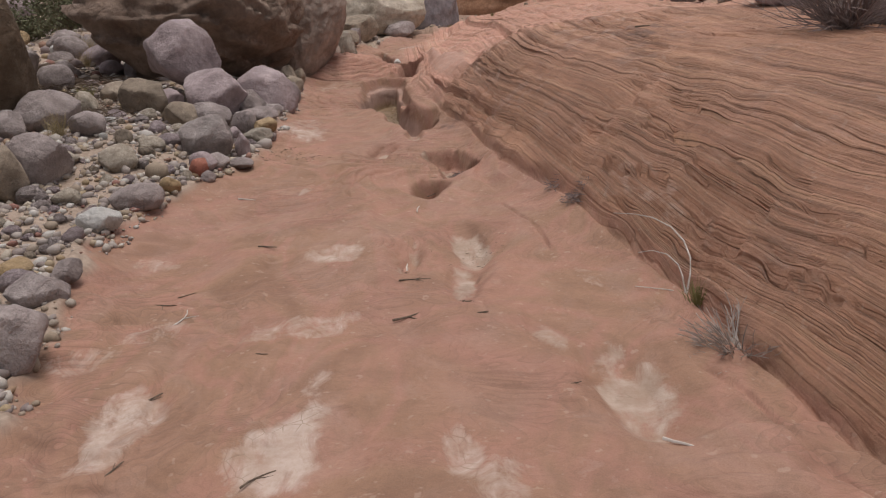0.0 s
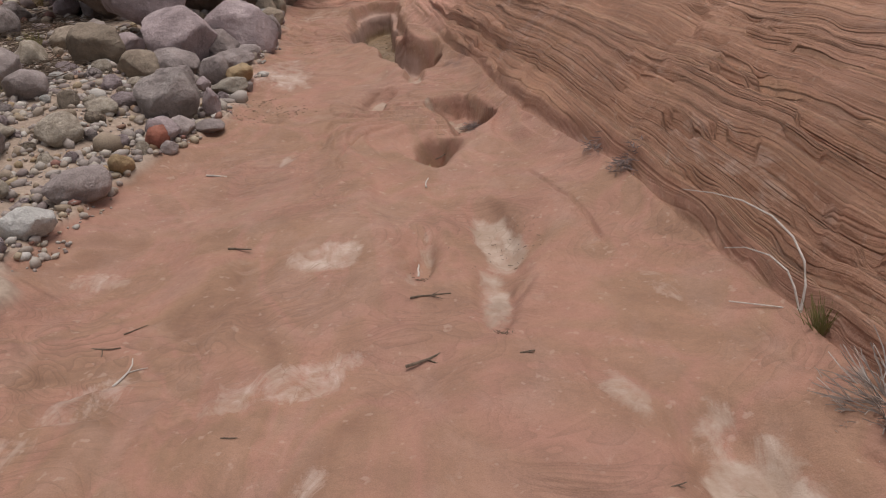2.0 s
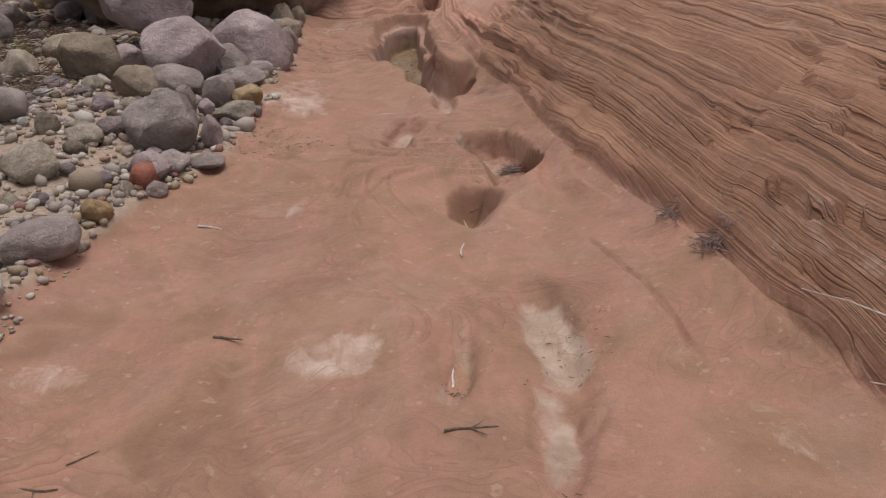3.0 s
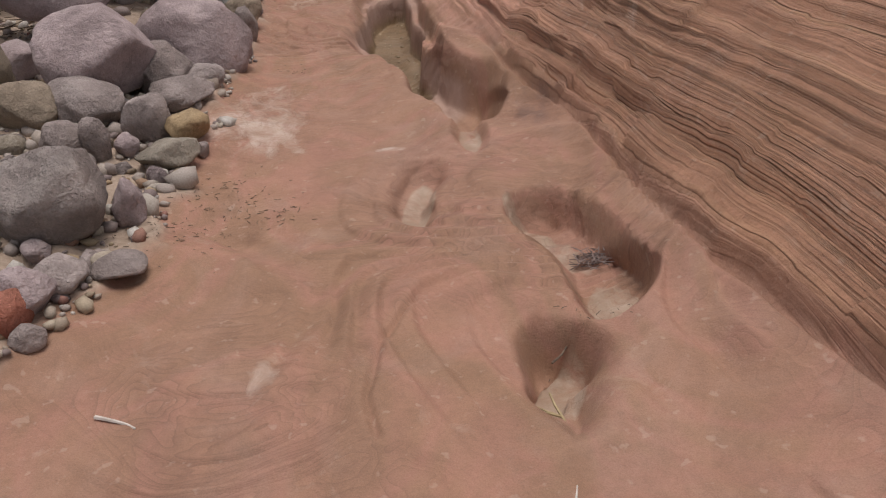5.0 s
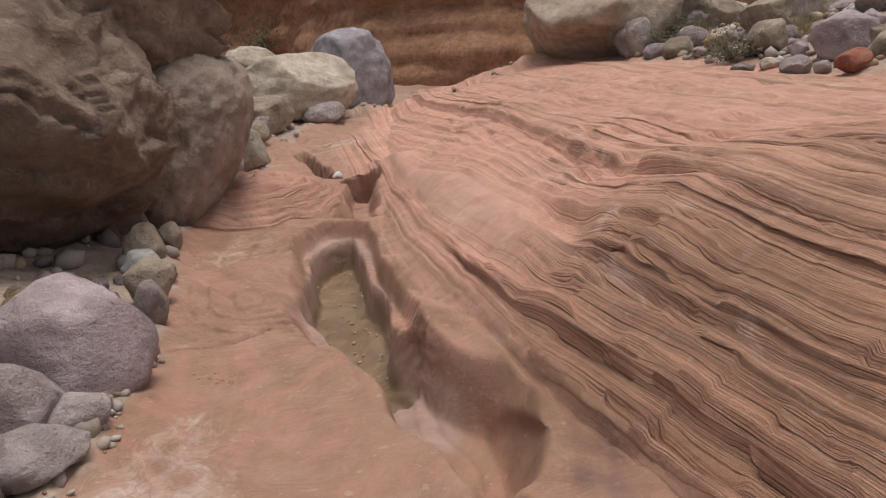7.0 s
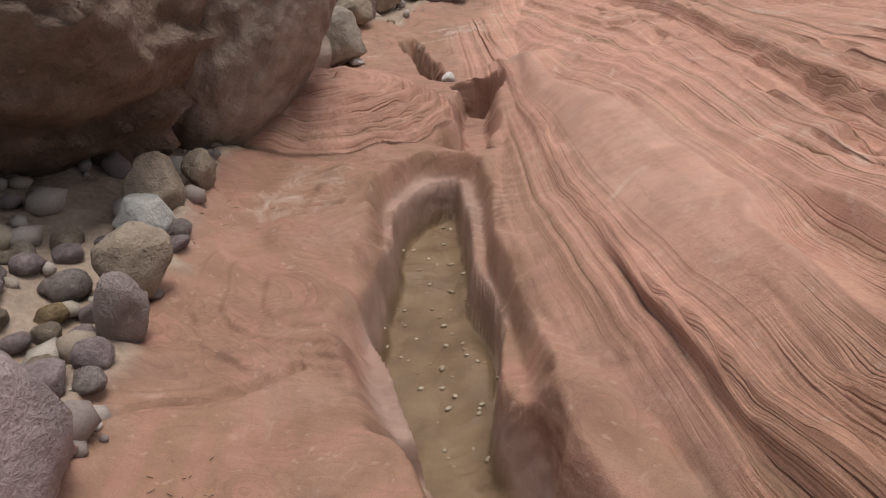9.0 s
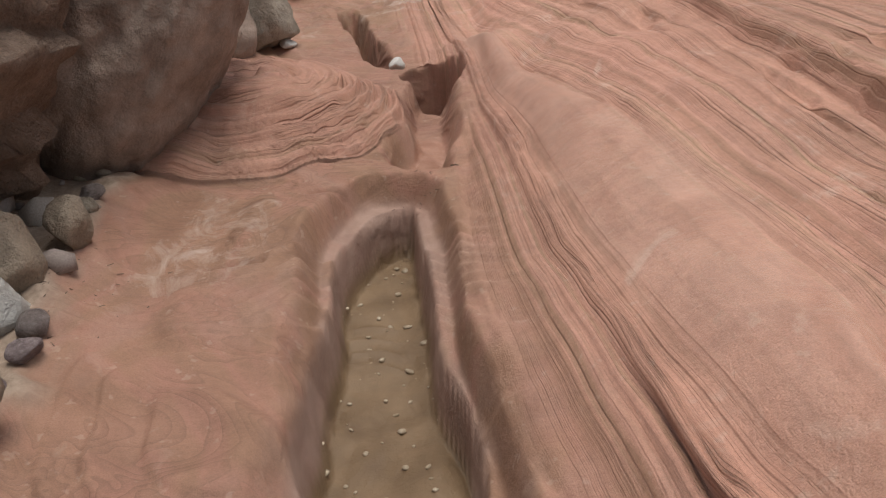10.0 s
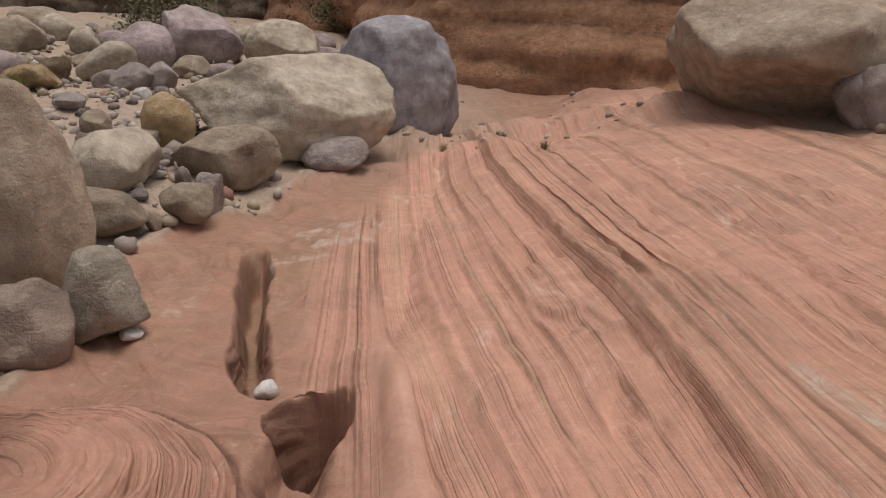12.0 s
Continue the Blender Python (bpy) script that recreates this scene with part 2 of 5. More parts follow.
def terrain(x, y):
    """Heights and surface masks of the ground."""
    xb, xl = np.interp(y, RIDGE_Y, RIDGE_X), np.interp(y, BAR_Y, BAR_X)
    xr = np.interp(y, BANK_Y, BANK_X) + 0.25 * vnoise(y * 0.7, y * 0, 5)
    wob = 0.035 * fbm(x * 2.1, y * 1.3, 3, 11)
    d = (x - xb + wob * 0.6) * 0.93
    dp = np.maximum(d, 0)
    reach = np.interp(y, (8, 9.6), (0.45, 1.1))
    rise = np.interp(y, (7.5, 9), (0.80, 0.85)) * (1 - np.exp(-dp / reach))
    d2 = d + (x - np.interp(y, MASK_Y, MASK_X) + wob - d) * smooth(7.9, 8.7, y)
    ridge = smooth(-0.02, np.interp(y, (8, 9), (0.05, 0.3)), d2) * smooth(21, 18, y)
    rise = rise * smooth(24, 17, y)
    z = -0.07 + rise + 0.015 * smooth(0.0, 0.03, d) * smooth(8.4, 7.8, y) + 0.10 * np.exp(np.minimum(d, 0) / 0.17) * smooth(9.2, 8.0, y) * smooth(2.0, 4.5, y)
    # the worn slab: slow swells and shallow scallops
    wx, wy = x + 0.22 * vnoise(x * 1.7, y * 1.1, 3), y + 0.3 * vnoise(x * 1.3 + 4, y * 1.3, 4)
    swell = 0.028 * vnoise(wx * 1.5, wy * 0.9, 21) + 0.024 * vnoise(wx * 3.8, wy * 2.4, 22) + 0.009 * vnoise(wx * 9, wy * 6, 23)
    z = z + swell * (1 - 0.55 * ridge)
    # thin swirling lips on the slab
    q = 7.0 * vnoise(wx * 0.9 + 3, wy * 0.75, 31) + 1.6 * wx + 0.5 * wy + 0.25 * vnoise(wx * 4, wy * 4, 30)
    lip = q - np.floor(q)
    lips = 0.018 * (smooth(0.0, 0.85, lip) - smooth(0.85, 1.0, lip)) * smooth(-0.45, 0.35, vnoise(x * 0.8, y * 0.7, 33))
    z = z + lips * (1 - ridge)
    # beds of the ridge: stepped ledges in three thicknesses, running along the strike
    drift = 0.016 * vnoise(x * 0.7, y * 0.45, 41) + 0.005 * vnoise(x * 2.0, y * 0.7, 42) + 0.002 * vnoise(x * 8, y * 2.0, 43)
    bed = pile(x + drift, y)
    upper = smooth(7.9, 8.7, y + 0.2 * vnoise(x * 2, y, 48))
    ribs = upper * np.maximum(smooth(0.20, 0.13, bed + 0.03 * vnoise(x * 3, y * 1.2, 46)), 0.8 * smooth(0.33, 0.36, bed) * smooth(0.52, 0.45, bed + 0.04 * vnoise(x * 3, y * 1.2, 45)))
    polish = upper * smooth(0.13, 0.19, bed) * smooth(0.38, 0.31, bed + 0.03 * vnoise(x * 3, y * 1.1, 47)) * smooth(14.5, 13, y)
    slope = 0.79 / reach * np.exp(-dp / reach)
    rough = np.maximum(np.clip(1.1 * slope, 0.25, 1.0), 0.7 * upper) * ridge * (1 - 0.88 * polish) * (1 - 0.55 * upper * smooth(0.62, 0.8, bed)) * (1 - 0.7 * upper * (1 - ribs) * smooth(0.15, -0.25, vnoise(x * 1.1 + 0.3, y * 0.6, 68)))
    lean = 0 * x
    firm = smooth(-0.5, 0.25, vnoise(x * 0.9, y * 0.5, 69))
    for thick, part, seed in ((0.105, 0.32, 1), (0.043, 0.55, 2), (0.019, 0.65, 3)):
        k = bed / thick + 0.06 * vnoise(x * 1.2, y * 0.6, 50 + seed)
        n = np.floor(k)
        f = k - n
        size = lattice(n, n * 0, 60 + seed)
        keep = smooth(-0.55, 0.3, vnoise(x * 0.9 * seed, y * 0.55 * seed + n * 5.3, 70 + seed))
        keep = np.maximum(keep, 0.85 * ribs)
        ledge = smooth(0.66, 0.95, f) - f + 0.3 - 0.5 * np.exp(-((f - 0.72) / 0.08) ** 2)
        pillow = 1.1 * (1 - np.abs(2 * f - 1) ** 3) + 0.3 * (smooth(0.8, 1.0, f) - f)
        ledge = ledge + (pillow - ledge) * 0.5 * ribs
        gate = 1 + (0.2 * upper, 2.6 * ribs, -0.3 * ribs)[seed - 1]
        z = z + part * thick * ledge * (0.2 + 0.95 * size) * keep * rough * gate
        if seed < 3:
            before = lattice(n - 1, n * 0, 60 + seed)
            lip = np.where(f > 0.5, smooth(0.78, 0.97, f) * (0.15 + size), (1 - smooth(0.0, 0.45, f)) * (0.15 + before))
            lean = lean - (0.032, 0.014)[seed - 1] * lip * firm * np.maximum(np.clip(1.6 * slope, 0.3, 1.0), 0.8 * upper) * ridge * (1 - 0.9 * polish) * smooth(0.04, 0.16, np.maximum(d, d2 * upper))
            split = lattice(n, np.floor(y * (0.8 + 0.9 * size) + 9 * size), 64 + seed)
            z = z + 0.34 * thick * (split - 0.5) * rough * keep * (1 - 0.9 * ribs)
    # broken crevices along the beds of the ridge
    broken = smooth(0.36, 0.5, vnoise(bed * 56 + 0.8 * vnoise(x * 1.3, y * 1.3, 80), y * 3.0, 81)) * ridge * (1 - polish) * (1 - ribs)
    z = z - 0.055 * broken * smooth(-0.35, 0.3, vnoise(x * 1.1, y * 0.9, 82)) * np.interp(y, (8, 10), (1, 0.6))
    z = z + 0.010 * fbm(x * 5, y * 2.6, 3, 90) * ridge * np.interp(y, (7.6, 9.4), (1, 0.45)) * (1 - 0.6 * polish)
    # the polished fold and the swells of the upper ridge
    z = z + ridge * upper * (0.055 * np.exp(-((bed - 0.245) / 0.085) ** 2) * smooth(14.5, 12, y) + 0.02 * vnoise(x * 1.6, y * 0.8, 91) + 0.008 * vnoise(x * 4, y * 1.5, 93))
    z = z + 0.07 * ridge * upper * smooth(0.585, 0.615, bed) * smooth(1.0, 0.62, bed)
    # a dark seam where the beds meet the slab
    z = z - 0.035 * np.exp(-((d + 0.002) / 0.013) ** 2) * smooth(8.6, 8.0, y)
    # long joints in the ridge
    for line, width, depth in (
        (((0.70, 13.0), (0.68, 11.4), (0.71, 10.4), (0.72, 9.2), (0.69, 8.3), (0.75, 7.5), (0.94, 6.5)), 0.013, 0.02),
        (((1.4, 15.2), (1.42, 11), (1.32, 7.5), (1.5, 6)), 0.014, 0.03),
        (((0.5, 14.1), (0.83, 12.6), (0.7, 11.2)), 0.012, 0.015),
        (((1.82, 15.5), (2.0, 13.2), (2.1, 10)), 0.02, 0.05),
    ):
        near, _ = along(line, x + 0.03 * vnoise(x * 5, y * 5, 95), y)
        order = np.array(sorted((b, a) for a, b in line))
        right = smooth(0.0, 0.06, x + 0.03 * vnoise(x * 5, y * 5, 95) - np.interp(y, order[:, 0], order[:, 1]))
        z = z - depth * np.exp(-(near / (0.7 * width)) ** 2) + 0.5 * depth * right * np.exp(-near / 0.30) * (near < 2)
    # thin cracks and the curled lip on the slab
    for line, width, depth in (
        (((-1.7, 8.45), (-1.5, 8.6), (-1.3, 8.68), (-1.17, 8.83)), 0.022, 0.04),
        (((0.35, 4.75), (0.5, 4.25), (0.56, 3.9)), 0.008, 0.02),
        (((0.95, 2.6), (1.1, 2.2), (1.25, 1.7)), 0.012, 0.02),
        (((-0.52, 5.6), (-0.62, 5.35), (-0.64, 5.1), (-0.6, 4.95)), 0.010, 0.022),
        (((-1.4, 10.1), (-1.25, 10.14)), 0.02, 0.035),
        (((-1.15, 10.72), (-1.02, 10.75)), 0.016, 0.03),
    ):
        near, _ = along(line, x, y)
        z = z - depth * np.exp(-(near / width) ** 2)
    # the banded mound left of the narrows
    hump = np.maximum(0, 1 - oval(x, y, -1.55, 11.7, 0.9, 0.74, 60) ** 2)
    k = hump * 7 + 0.35 * vnoise(x * 3, y * 3, 98) + 0.15 * vnoise(x * 9, y * 9, 99)
    f = k - np.floor(k)
    k2 = hump * 19 + 0.4 * vnoise(x * 4, y * 4, 97)
    f2 = k2 - np.floor(k2)
    on = smooth(0, 0.08, hump)
    z = z + 0.30 * hump ** 0.7 * on + on * (0.08 * (smooth(0.78, 1, f) - f) + 0.04 * (smooth(0.75, 1, f2) - f2)) * (0.45 + 0.55 * smooth(-0.3, 0.3, vnoise(x * 4, y * 4, 96)))
    hump_mask = on
    # potholes
    silt, mud_and_shade, salt = 0 * x, 0 * x, 0 * x
    rim = 0.05 * vnoise(x * 7, y * 7, 101) + 0.05 * vnoise(x * 3, y * 3, 102)
    for cx, cy, a, b, turn, depth, edge in (
        (0.13, 4.0, 0.5, 0.17, 95, 0.04, 0.7), (0.7, 2.5, 0.46, 0.2, 97, 0.05, 0.6), (-0.18, 3.95, 0.26, 0.1, 85, 0.04, 0.7),
        (-0.05, 4.75, 0.3, 0.12, 80, 0.04, 0.8), (-0.6, 7.05, 0.3, 0.2, 20, 0.03, 0.8), (-0.3, 3.3, 0.35, 0.3, 20, 0.02, 0.8),
        (-1.0, 2.2, 0.35, 0.25, 70, 0.025, 0.8), (-0.56, 6.3, 0.36, 0.22, 80, 0.035, 0.8), (-0.26, 5.35, 0.4, 0.28, 80, 0.03, 0.9),
        (0.27, 8.6, 0.48, 0.10, 93, 0.09, 0.7), (-1.5, 15.8, 0.4, 0.25, 60, 0.07, 0.6), (-0.3, 6.99, 0.24, 0.08, 95, 0.07, 0.6),
    ):
        r = oval(x, y, cx, cy, a, b, turn) + rim
        z = z - depth * smooth(1 + edge * 0.35, 1 - edge, r)
    # scoured hollows: outline, depth, wall outside and inside the outline, the gentle side and how much wider its wall is
    carve = 0 * x
    for outline, depth, out, into, gentle in HOLLOWS:
        sd = inside(outline, x + 0.035 * vnoise(x * 5, y * 3, 111), y + 0.03 * vnoise(x * 4, y * 4, 112))
        mid = np.mean(outline, 0)
        side = ((x - mid[0]) * gentle[0] + (y - mid[1]) * gentle[1]) / (np.hypot(x - mid[0], y - mid[1]) + 1e-6)
        wall_in = into + gentle[2] * smooth(-0.2, 0.9, side)
        carve = np.maximum(carve, depth * smooth(-out, wall_in, sd))
    z = z - carve
    # a shoulder that rises right of the slot and the narrows
    z = z + 0.10 * np.exp(-oval(x, y, -0.42, 8.6, 0.6, 0.16, 112) ** 2) + 0.16 * np.exp(-oval(x, y, -0.33, 12.6, 0.5, 0.22, 90) ** 2)
    z = z + 0.05 * np.exp(-oval(x, y, -0.52, 12.98, 0.26, 0.16, 150) ** 2)
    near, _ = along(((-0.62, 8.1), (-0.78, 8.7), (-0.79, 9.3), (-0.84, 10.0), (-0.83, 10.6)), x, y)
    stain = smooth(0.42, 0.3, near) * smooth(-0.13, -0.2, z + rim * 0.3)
    # what has settled: silt in the hollows, thin crusts on the slab
    for cx, cy, a, b, turn, depth, much in CRUSTS + PALE:
        r = oval(x, y, cx, cy, a, b, turn) + 0.42 * vnoise(x * 6, y * 4.5, 121) + 0.14 * vnoise(x * 22, y * 18, 122)
        silt = np.maximum(silt, much * smooth(1.3, 0.6, r))
        salt = np.maximum(salt, (0.9 if depth < 0.013 else 0.35) * smooth(1.6, 1.3, r))
        z = z - depth * smooth(1.35, 0.7, oval(x, y, cx, cy, a, b, turn) + 0.25 * vnoise(x * 5, y * 4, 123))
    for cx, cy, a, b, turn in ((-0.12, 5.28, 0.2, 0.09, 80), (-0.07, 6.12, 0.24, 0.08, 123), (0.10, 5.68, 0.14, 0.09, 90), (-0.53, 6.38, 0.24, 0.075, 85), (-0.30, 7.02, 0.14, 0.05, 95)):
        silt = np.maximum(silt, 0.85 * smooth(1.1, 0.9, oval(x, y, cx, cy, a, b, turn) + rim * 1.5))
    near, _ = along(((-0.5, 7.9), (-0.58, 8.05), (-0.75, 8.6), (-0.78, 9.3), (-0.82, 9.9), (-0.81, 10.7)), x, y)
    floor = smooth(0.3, 0.2, near + rim * 0.5) * smooth(-0.33, -0.38, z)
    mud_and_shade = np.maximum(mud_and_shade, floor)
    level = np.interp(y, (7, 8.5, 8.9, 9.3, 10.4), (-0.36, -0.42, -0.46, -0.44, -0.42)) + 0.006 * fbm(x * 14, y * 9, 2, 131) + 0.075 * np.exp(-oval(x, y, -0.64, 9.30, 0.30, 0.12, 104) ** 2) + 0.03 * np.exp(-oval(x, y, -0.68, 10.0, 0.5, 0.05, 95) ** 2) + 0.02 * np.exp(-oval(x, y, -0.72, 8.75, 0.2, 0.07, 110) ** 2)
    pool = (near < 0.40) & (z < level)
    z = np.where(pool, level, z)
    mud_and_shade = np.maximum(mud_and_shade, pool * 1.0)
    near, _ = along(((-0.95, 13.0), (-1.08, 13.35), (-1.2, 13.9), (-1.3, 14.6)), x, y)
    mud_and_shade = np.maximum(mud_and_shade, 0.45 * smooth(0.11, 0.03, near) * smooth(-0.25, -0.3, z))
    # the deep hole's shade is put into its floor with the mud colour
    mud_and_shade = np.maximum(mud_and_shade, smooth(-0.5, -0.58, z) * (np.hypot(x + 0.66, y - 12.6) < 0.3))
    near, _ = along(((-0.69, 11.1), (-0.67, 11.8)), x, y)
    damp = smooth(0.1, 0.07, near + rim * 0.4)
    # gravel bars
    e = xl - x + 0.07 * vnoise(x * 4, y * 4, 141) + 0.05 * vnoise(x * 11, y * 11, 142)
    bar = smooth(-0.02, 0.06, e) * (1 - 0.0 * y)
    ep = np.maximum(e, 0)
    z = z + smooth(0.3, 0.0, np.abs(e)) * 0.05 + 0.03 * bar + 0.38 * (1 - np.exp(-ep / 1.5)) + 0.06 * bar * fbm(x * 0.8, y * 0.8, 3, 143) * smooth(0, 1, ep)
    z = z - bar * 0.035 * smooth(0.0, 0.25, ep) + bar * 0.008 * fbm(x * 9, y * 9, 3, 144)
    g = x - xr
    bank = smooth(-0.1, 0.25, g + 0.2 * vnoise(x * 3, y * 3, 151)) * smooth(24, 21, y)
    gp = np.maximum(g, 0)
    z = z + 0.7 * (1 - np.exp(-gp / 3.0)) * smooth(60, 20, np.abs(x)) + 0.05 * bank * fbm(x, y, 3, 152)
    # beyond the slab: sand at the foot of the far wall, and slow rises to the sides
    z = z + smooth(16.0, 17.5, y) * smooth(25, 22, y) * (1 - bar) * (0.16 * vnoise(x * 0.9, y * 0.6, 154) + 0.07 * vnoise(x * 2.6, y * 1.8, 155) + 0.03 * np.floor(2.5 * vnoise(x * 1.4, y * 1.1, 156)))
    sand = 0.6 * smooth(16.3, 18.5, y + 0.5 * vnoise(x, y, 153)) * (1 - bar) * smooth(1.2, 0.2, x)
    far = np.maximum(np.abs(x + 0.5) - 6, 0)
    z = z + 0.10 * np.minimum(far, 60) * smooth(0, 4, far) + 0.05 * np.maximum(-y - 6, 0) * smooth(60, 0, -y)
    dark = smooth(0.25, 0.7, vnoise(x * 1.3, y * 0.8, 161) + 0.3 * vnoise(x * 5, y * 3, 162)) * ridge * smooth(0.5, 1.1, d) * 0.7 * np.interp(y, (8, 10), (1, 0.35))
    weather = ridge * np.maximum(smooth(9.6, 7.2, y + 0.4 * vnoise(x * 1.2, y * 0.8, 171)), 0.22 * (1 - polish) * (1 - ribs) * smooth(20, 15, y))
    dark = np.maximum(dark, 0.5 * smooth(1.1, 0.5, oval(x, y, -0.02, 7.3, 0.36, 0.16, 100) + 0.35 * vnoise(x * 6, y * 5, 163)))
    return z, dict(lean=lean, lined=np.maximum((1 - polish) * (1 - 0.72 * upper) * ridge, 0.55 * hump_mask), polish=polish * ridge, weather=weather, ridge=ridge * (1 - hump_mask) + 0.6 * hump_mask, bed=bed * (1 - hump_mask) + hump * 0.22 * hump_mask, silt=silt, salt=salt, mud_and_shade=mud_and_shade, damp=damp, stain=stain,
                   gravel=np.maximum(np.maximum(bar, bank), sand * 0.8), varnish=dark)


def height(x, y):
    z, _ = terrain(np.array([float(x)]), np.array([float(y)]))
    return float(z[0])


# ---- materials ----
def tree(name):
    mat = bpy.data.materials.new(name)
    mat.use_nodes = True
    return mat, mat.node_tree.nodes, mat.node_tree.links


class Kit:
    """Short forms for building one material."""

    def __init__(self, name):
        self.mat, self.n, self.l = tree(name)
        self.shader = self.n["Principled BSDF"]
        self.at = self.n.new("ShaderNodeTexCoord")

    def put(self, value, socket):
        if hasattr(value, "is_output"):
            self.l.new(value, socket)
        elif isinstance(value, tuple) and len(value) == 3 and socket.type == "RGBA":
            socket.default_value = (*value, 1)
        else:
            socket.default_value = value

    def noise(self, scale, detail=4, rough=0.55, where=None, distort=0.0, stretch=None):
        node = self.n.new("ShaderNodeTexNoise")
        self.put(scale, node.inputs["Scale"]), self.put(detail, node.inputs["Detail"])
        self.put(rough, node.inputs["Roughness"]), self.put(distort, node.inputs["Distortion"])
        where = where or self.at.outputs["Object"]
        if stretch:
            mapping = self.n.new("ShaderNodeMapping")
            mapping.inputs["Scale"].default_value = stretch
            self.l.new(where, mapping.inputs["Vector"])
            where = mapping.outputs[0]
        self.l.new(where, node.inputs["Vector"])
        return node.outputs["Fac"]

    def noise1(self, w, scale, detail=3, rough=0.6):
        node = self.n.new("ShaderNodeTexNoise")
        node.noise_dimensions = "1D"
        self.put(scale, node.inputs["Scale"]), self.put(detail, node.inputs["Detail"]), self.put(rough, node.inputs["Roughness"])
        self.l.new(w, node.inputs["W"])
        return node.outputs["Fac"]

    def ramp(self, value, *stops):
        node = self.n.new("ShaderNodeValToRGB")
        while len(node.color_ramp.elements) < len(stops):
            node.color_ramp.elements.new(0.5)
        for element, (place, colour) in zip(node.color_ramp.elements, stops):
            element.position = place
            element.color = (*colour, 1) if isinstance(colour, tuple) else (colour, colour, colour, 1)
        self.l.new(value, node.inputs[0])
        return node.outputs[0]

    def mix(self, fac, a, b, blend="MIX"):
        node = self.n.new("ShaderNodeMix")
        node.data_type, node.blend_type = "RGBA", blend
        self.put(fac, node.inputs[0]), self.put(a, node.inputs[6]), self.put(b, node.inputs[7])
        return node.outputs[2]

    def math(self, op, a, b=0.0, clamp=False):
        node = self.n.new("ShaderNodeMath")
        node.operation, node.use_clamp = op, clamp
        self.put(a, node.inputs[0]), self.put(b, node.inputs[1])
        return node.outputs[0]

    def attribute(self, name):
        node = self.n.new("ShaderNodeAttribute")
        node.attribute_name = name
        return node.outputs["Fac"]

    def random(self):
        return self.n.new("ShaderNodeObjectInfo").outputs["Random"]

    def bump(self, value, distance, strength=1.0, normal=None):
        node = self.n.new("ShaderNodeBump")
        node.inputs["Distance"].default_value = distance
        node.inputs["Strength"].default_value = strength
        self.l.new(value, node.inputs["Height"])
        if normal:
            self.l.new(normal, node.inputs["Normal"])
        return node.outputs[0]

    def done(self, colour, roughness=0.85, normal=None, specular=0.3):
        self.put(colour, self.shader.inputs["Base Color"]), self.put(roughness, self.shader.inputs["Roughness"])
        self.put(specular, self.shader.inputs["Specular IOR Level"])
        if normal:
            self.l.new(normal, self.shader.inputs["Normal"])
        return self.mat


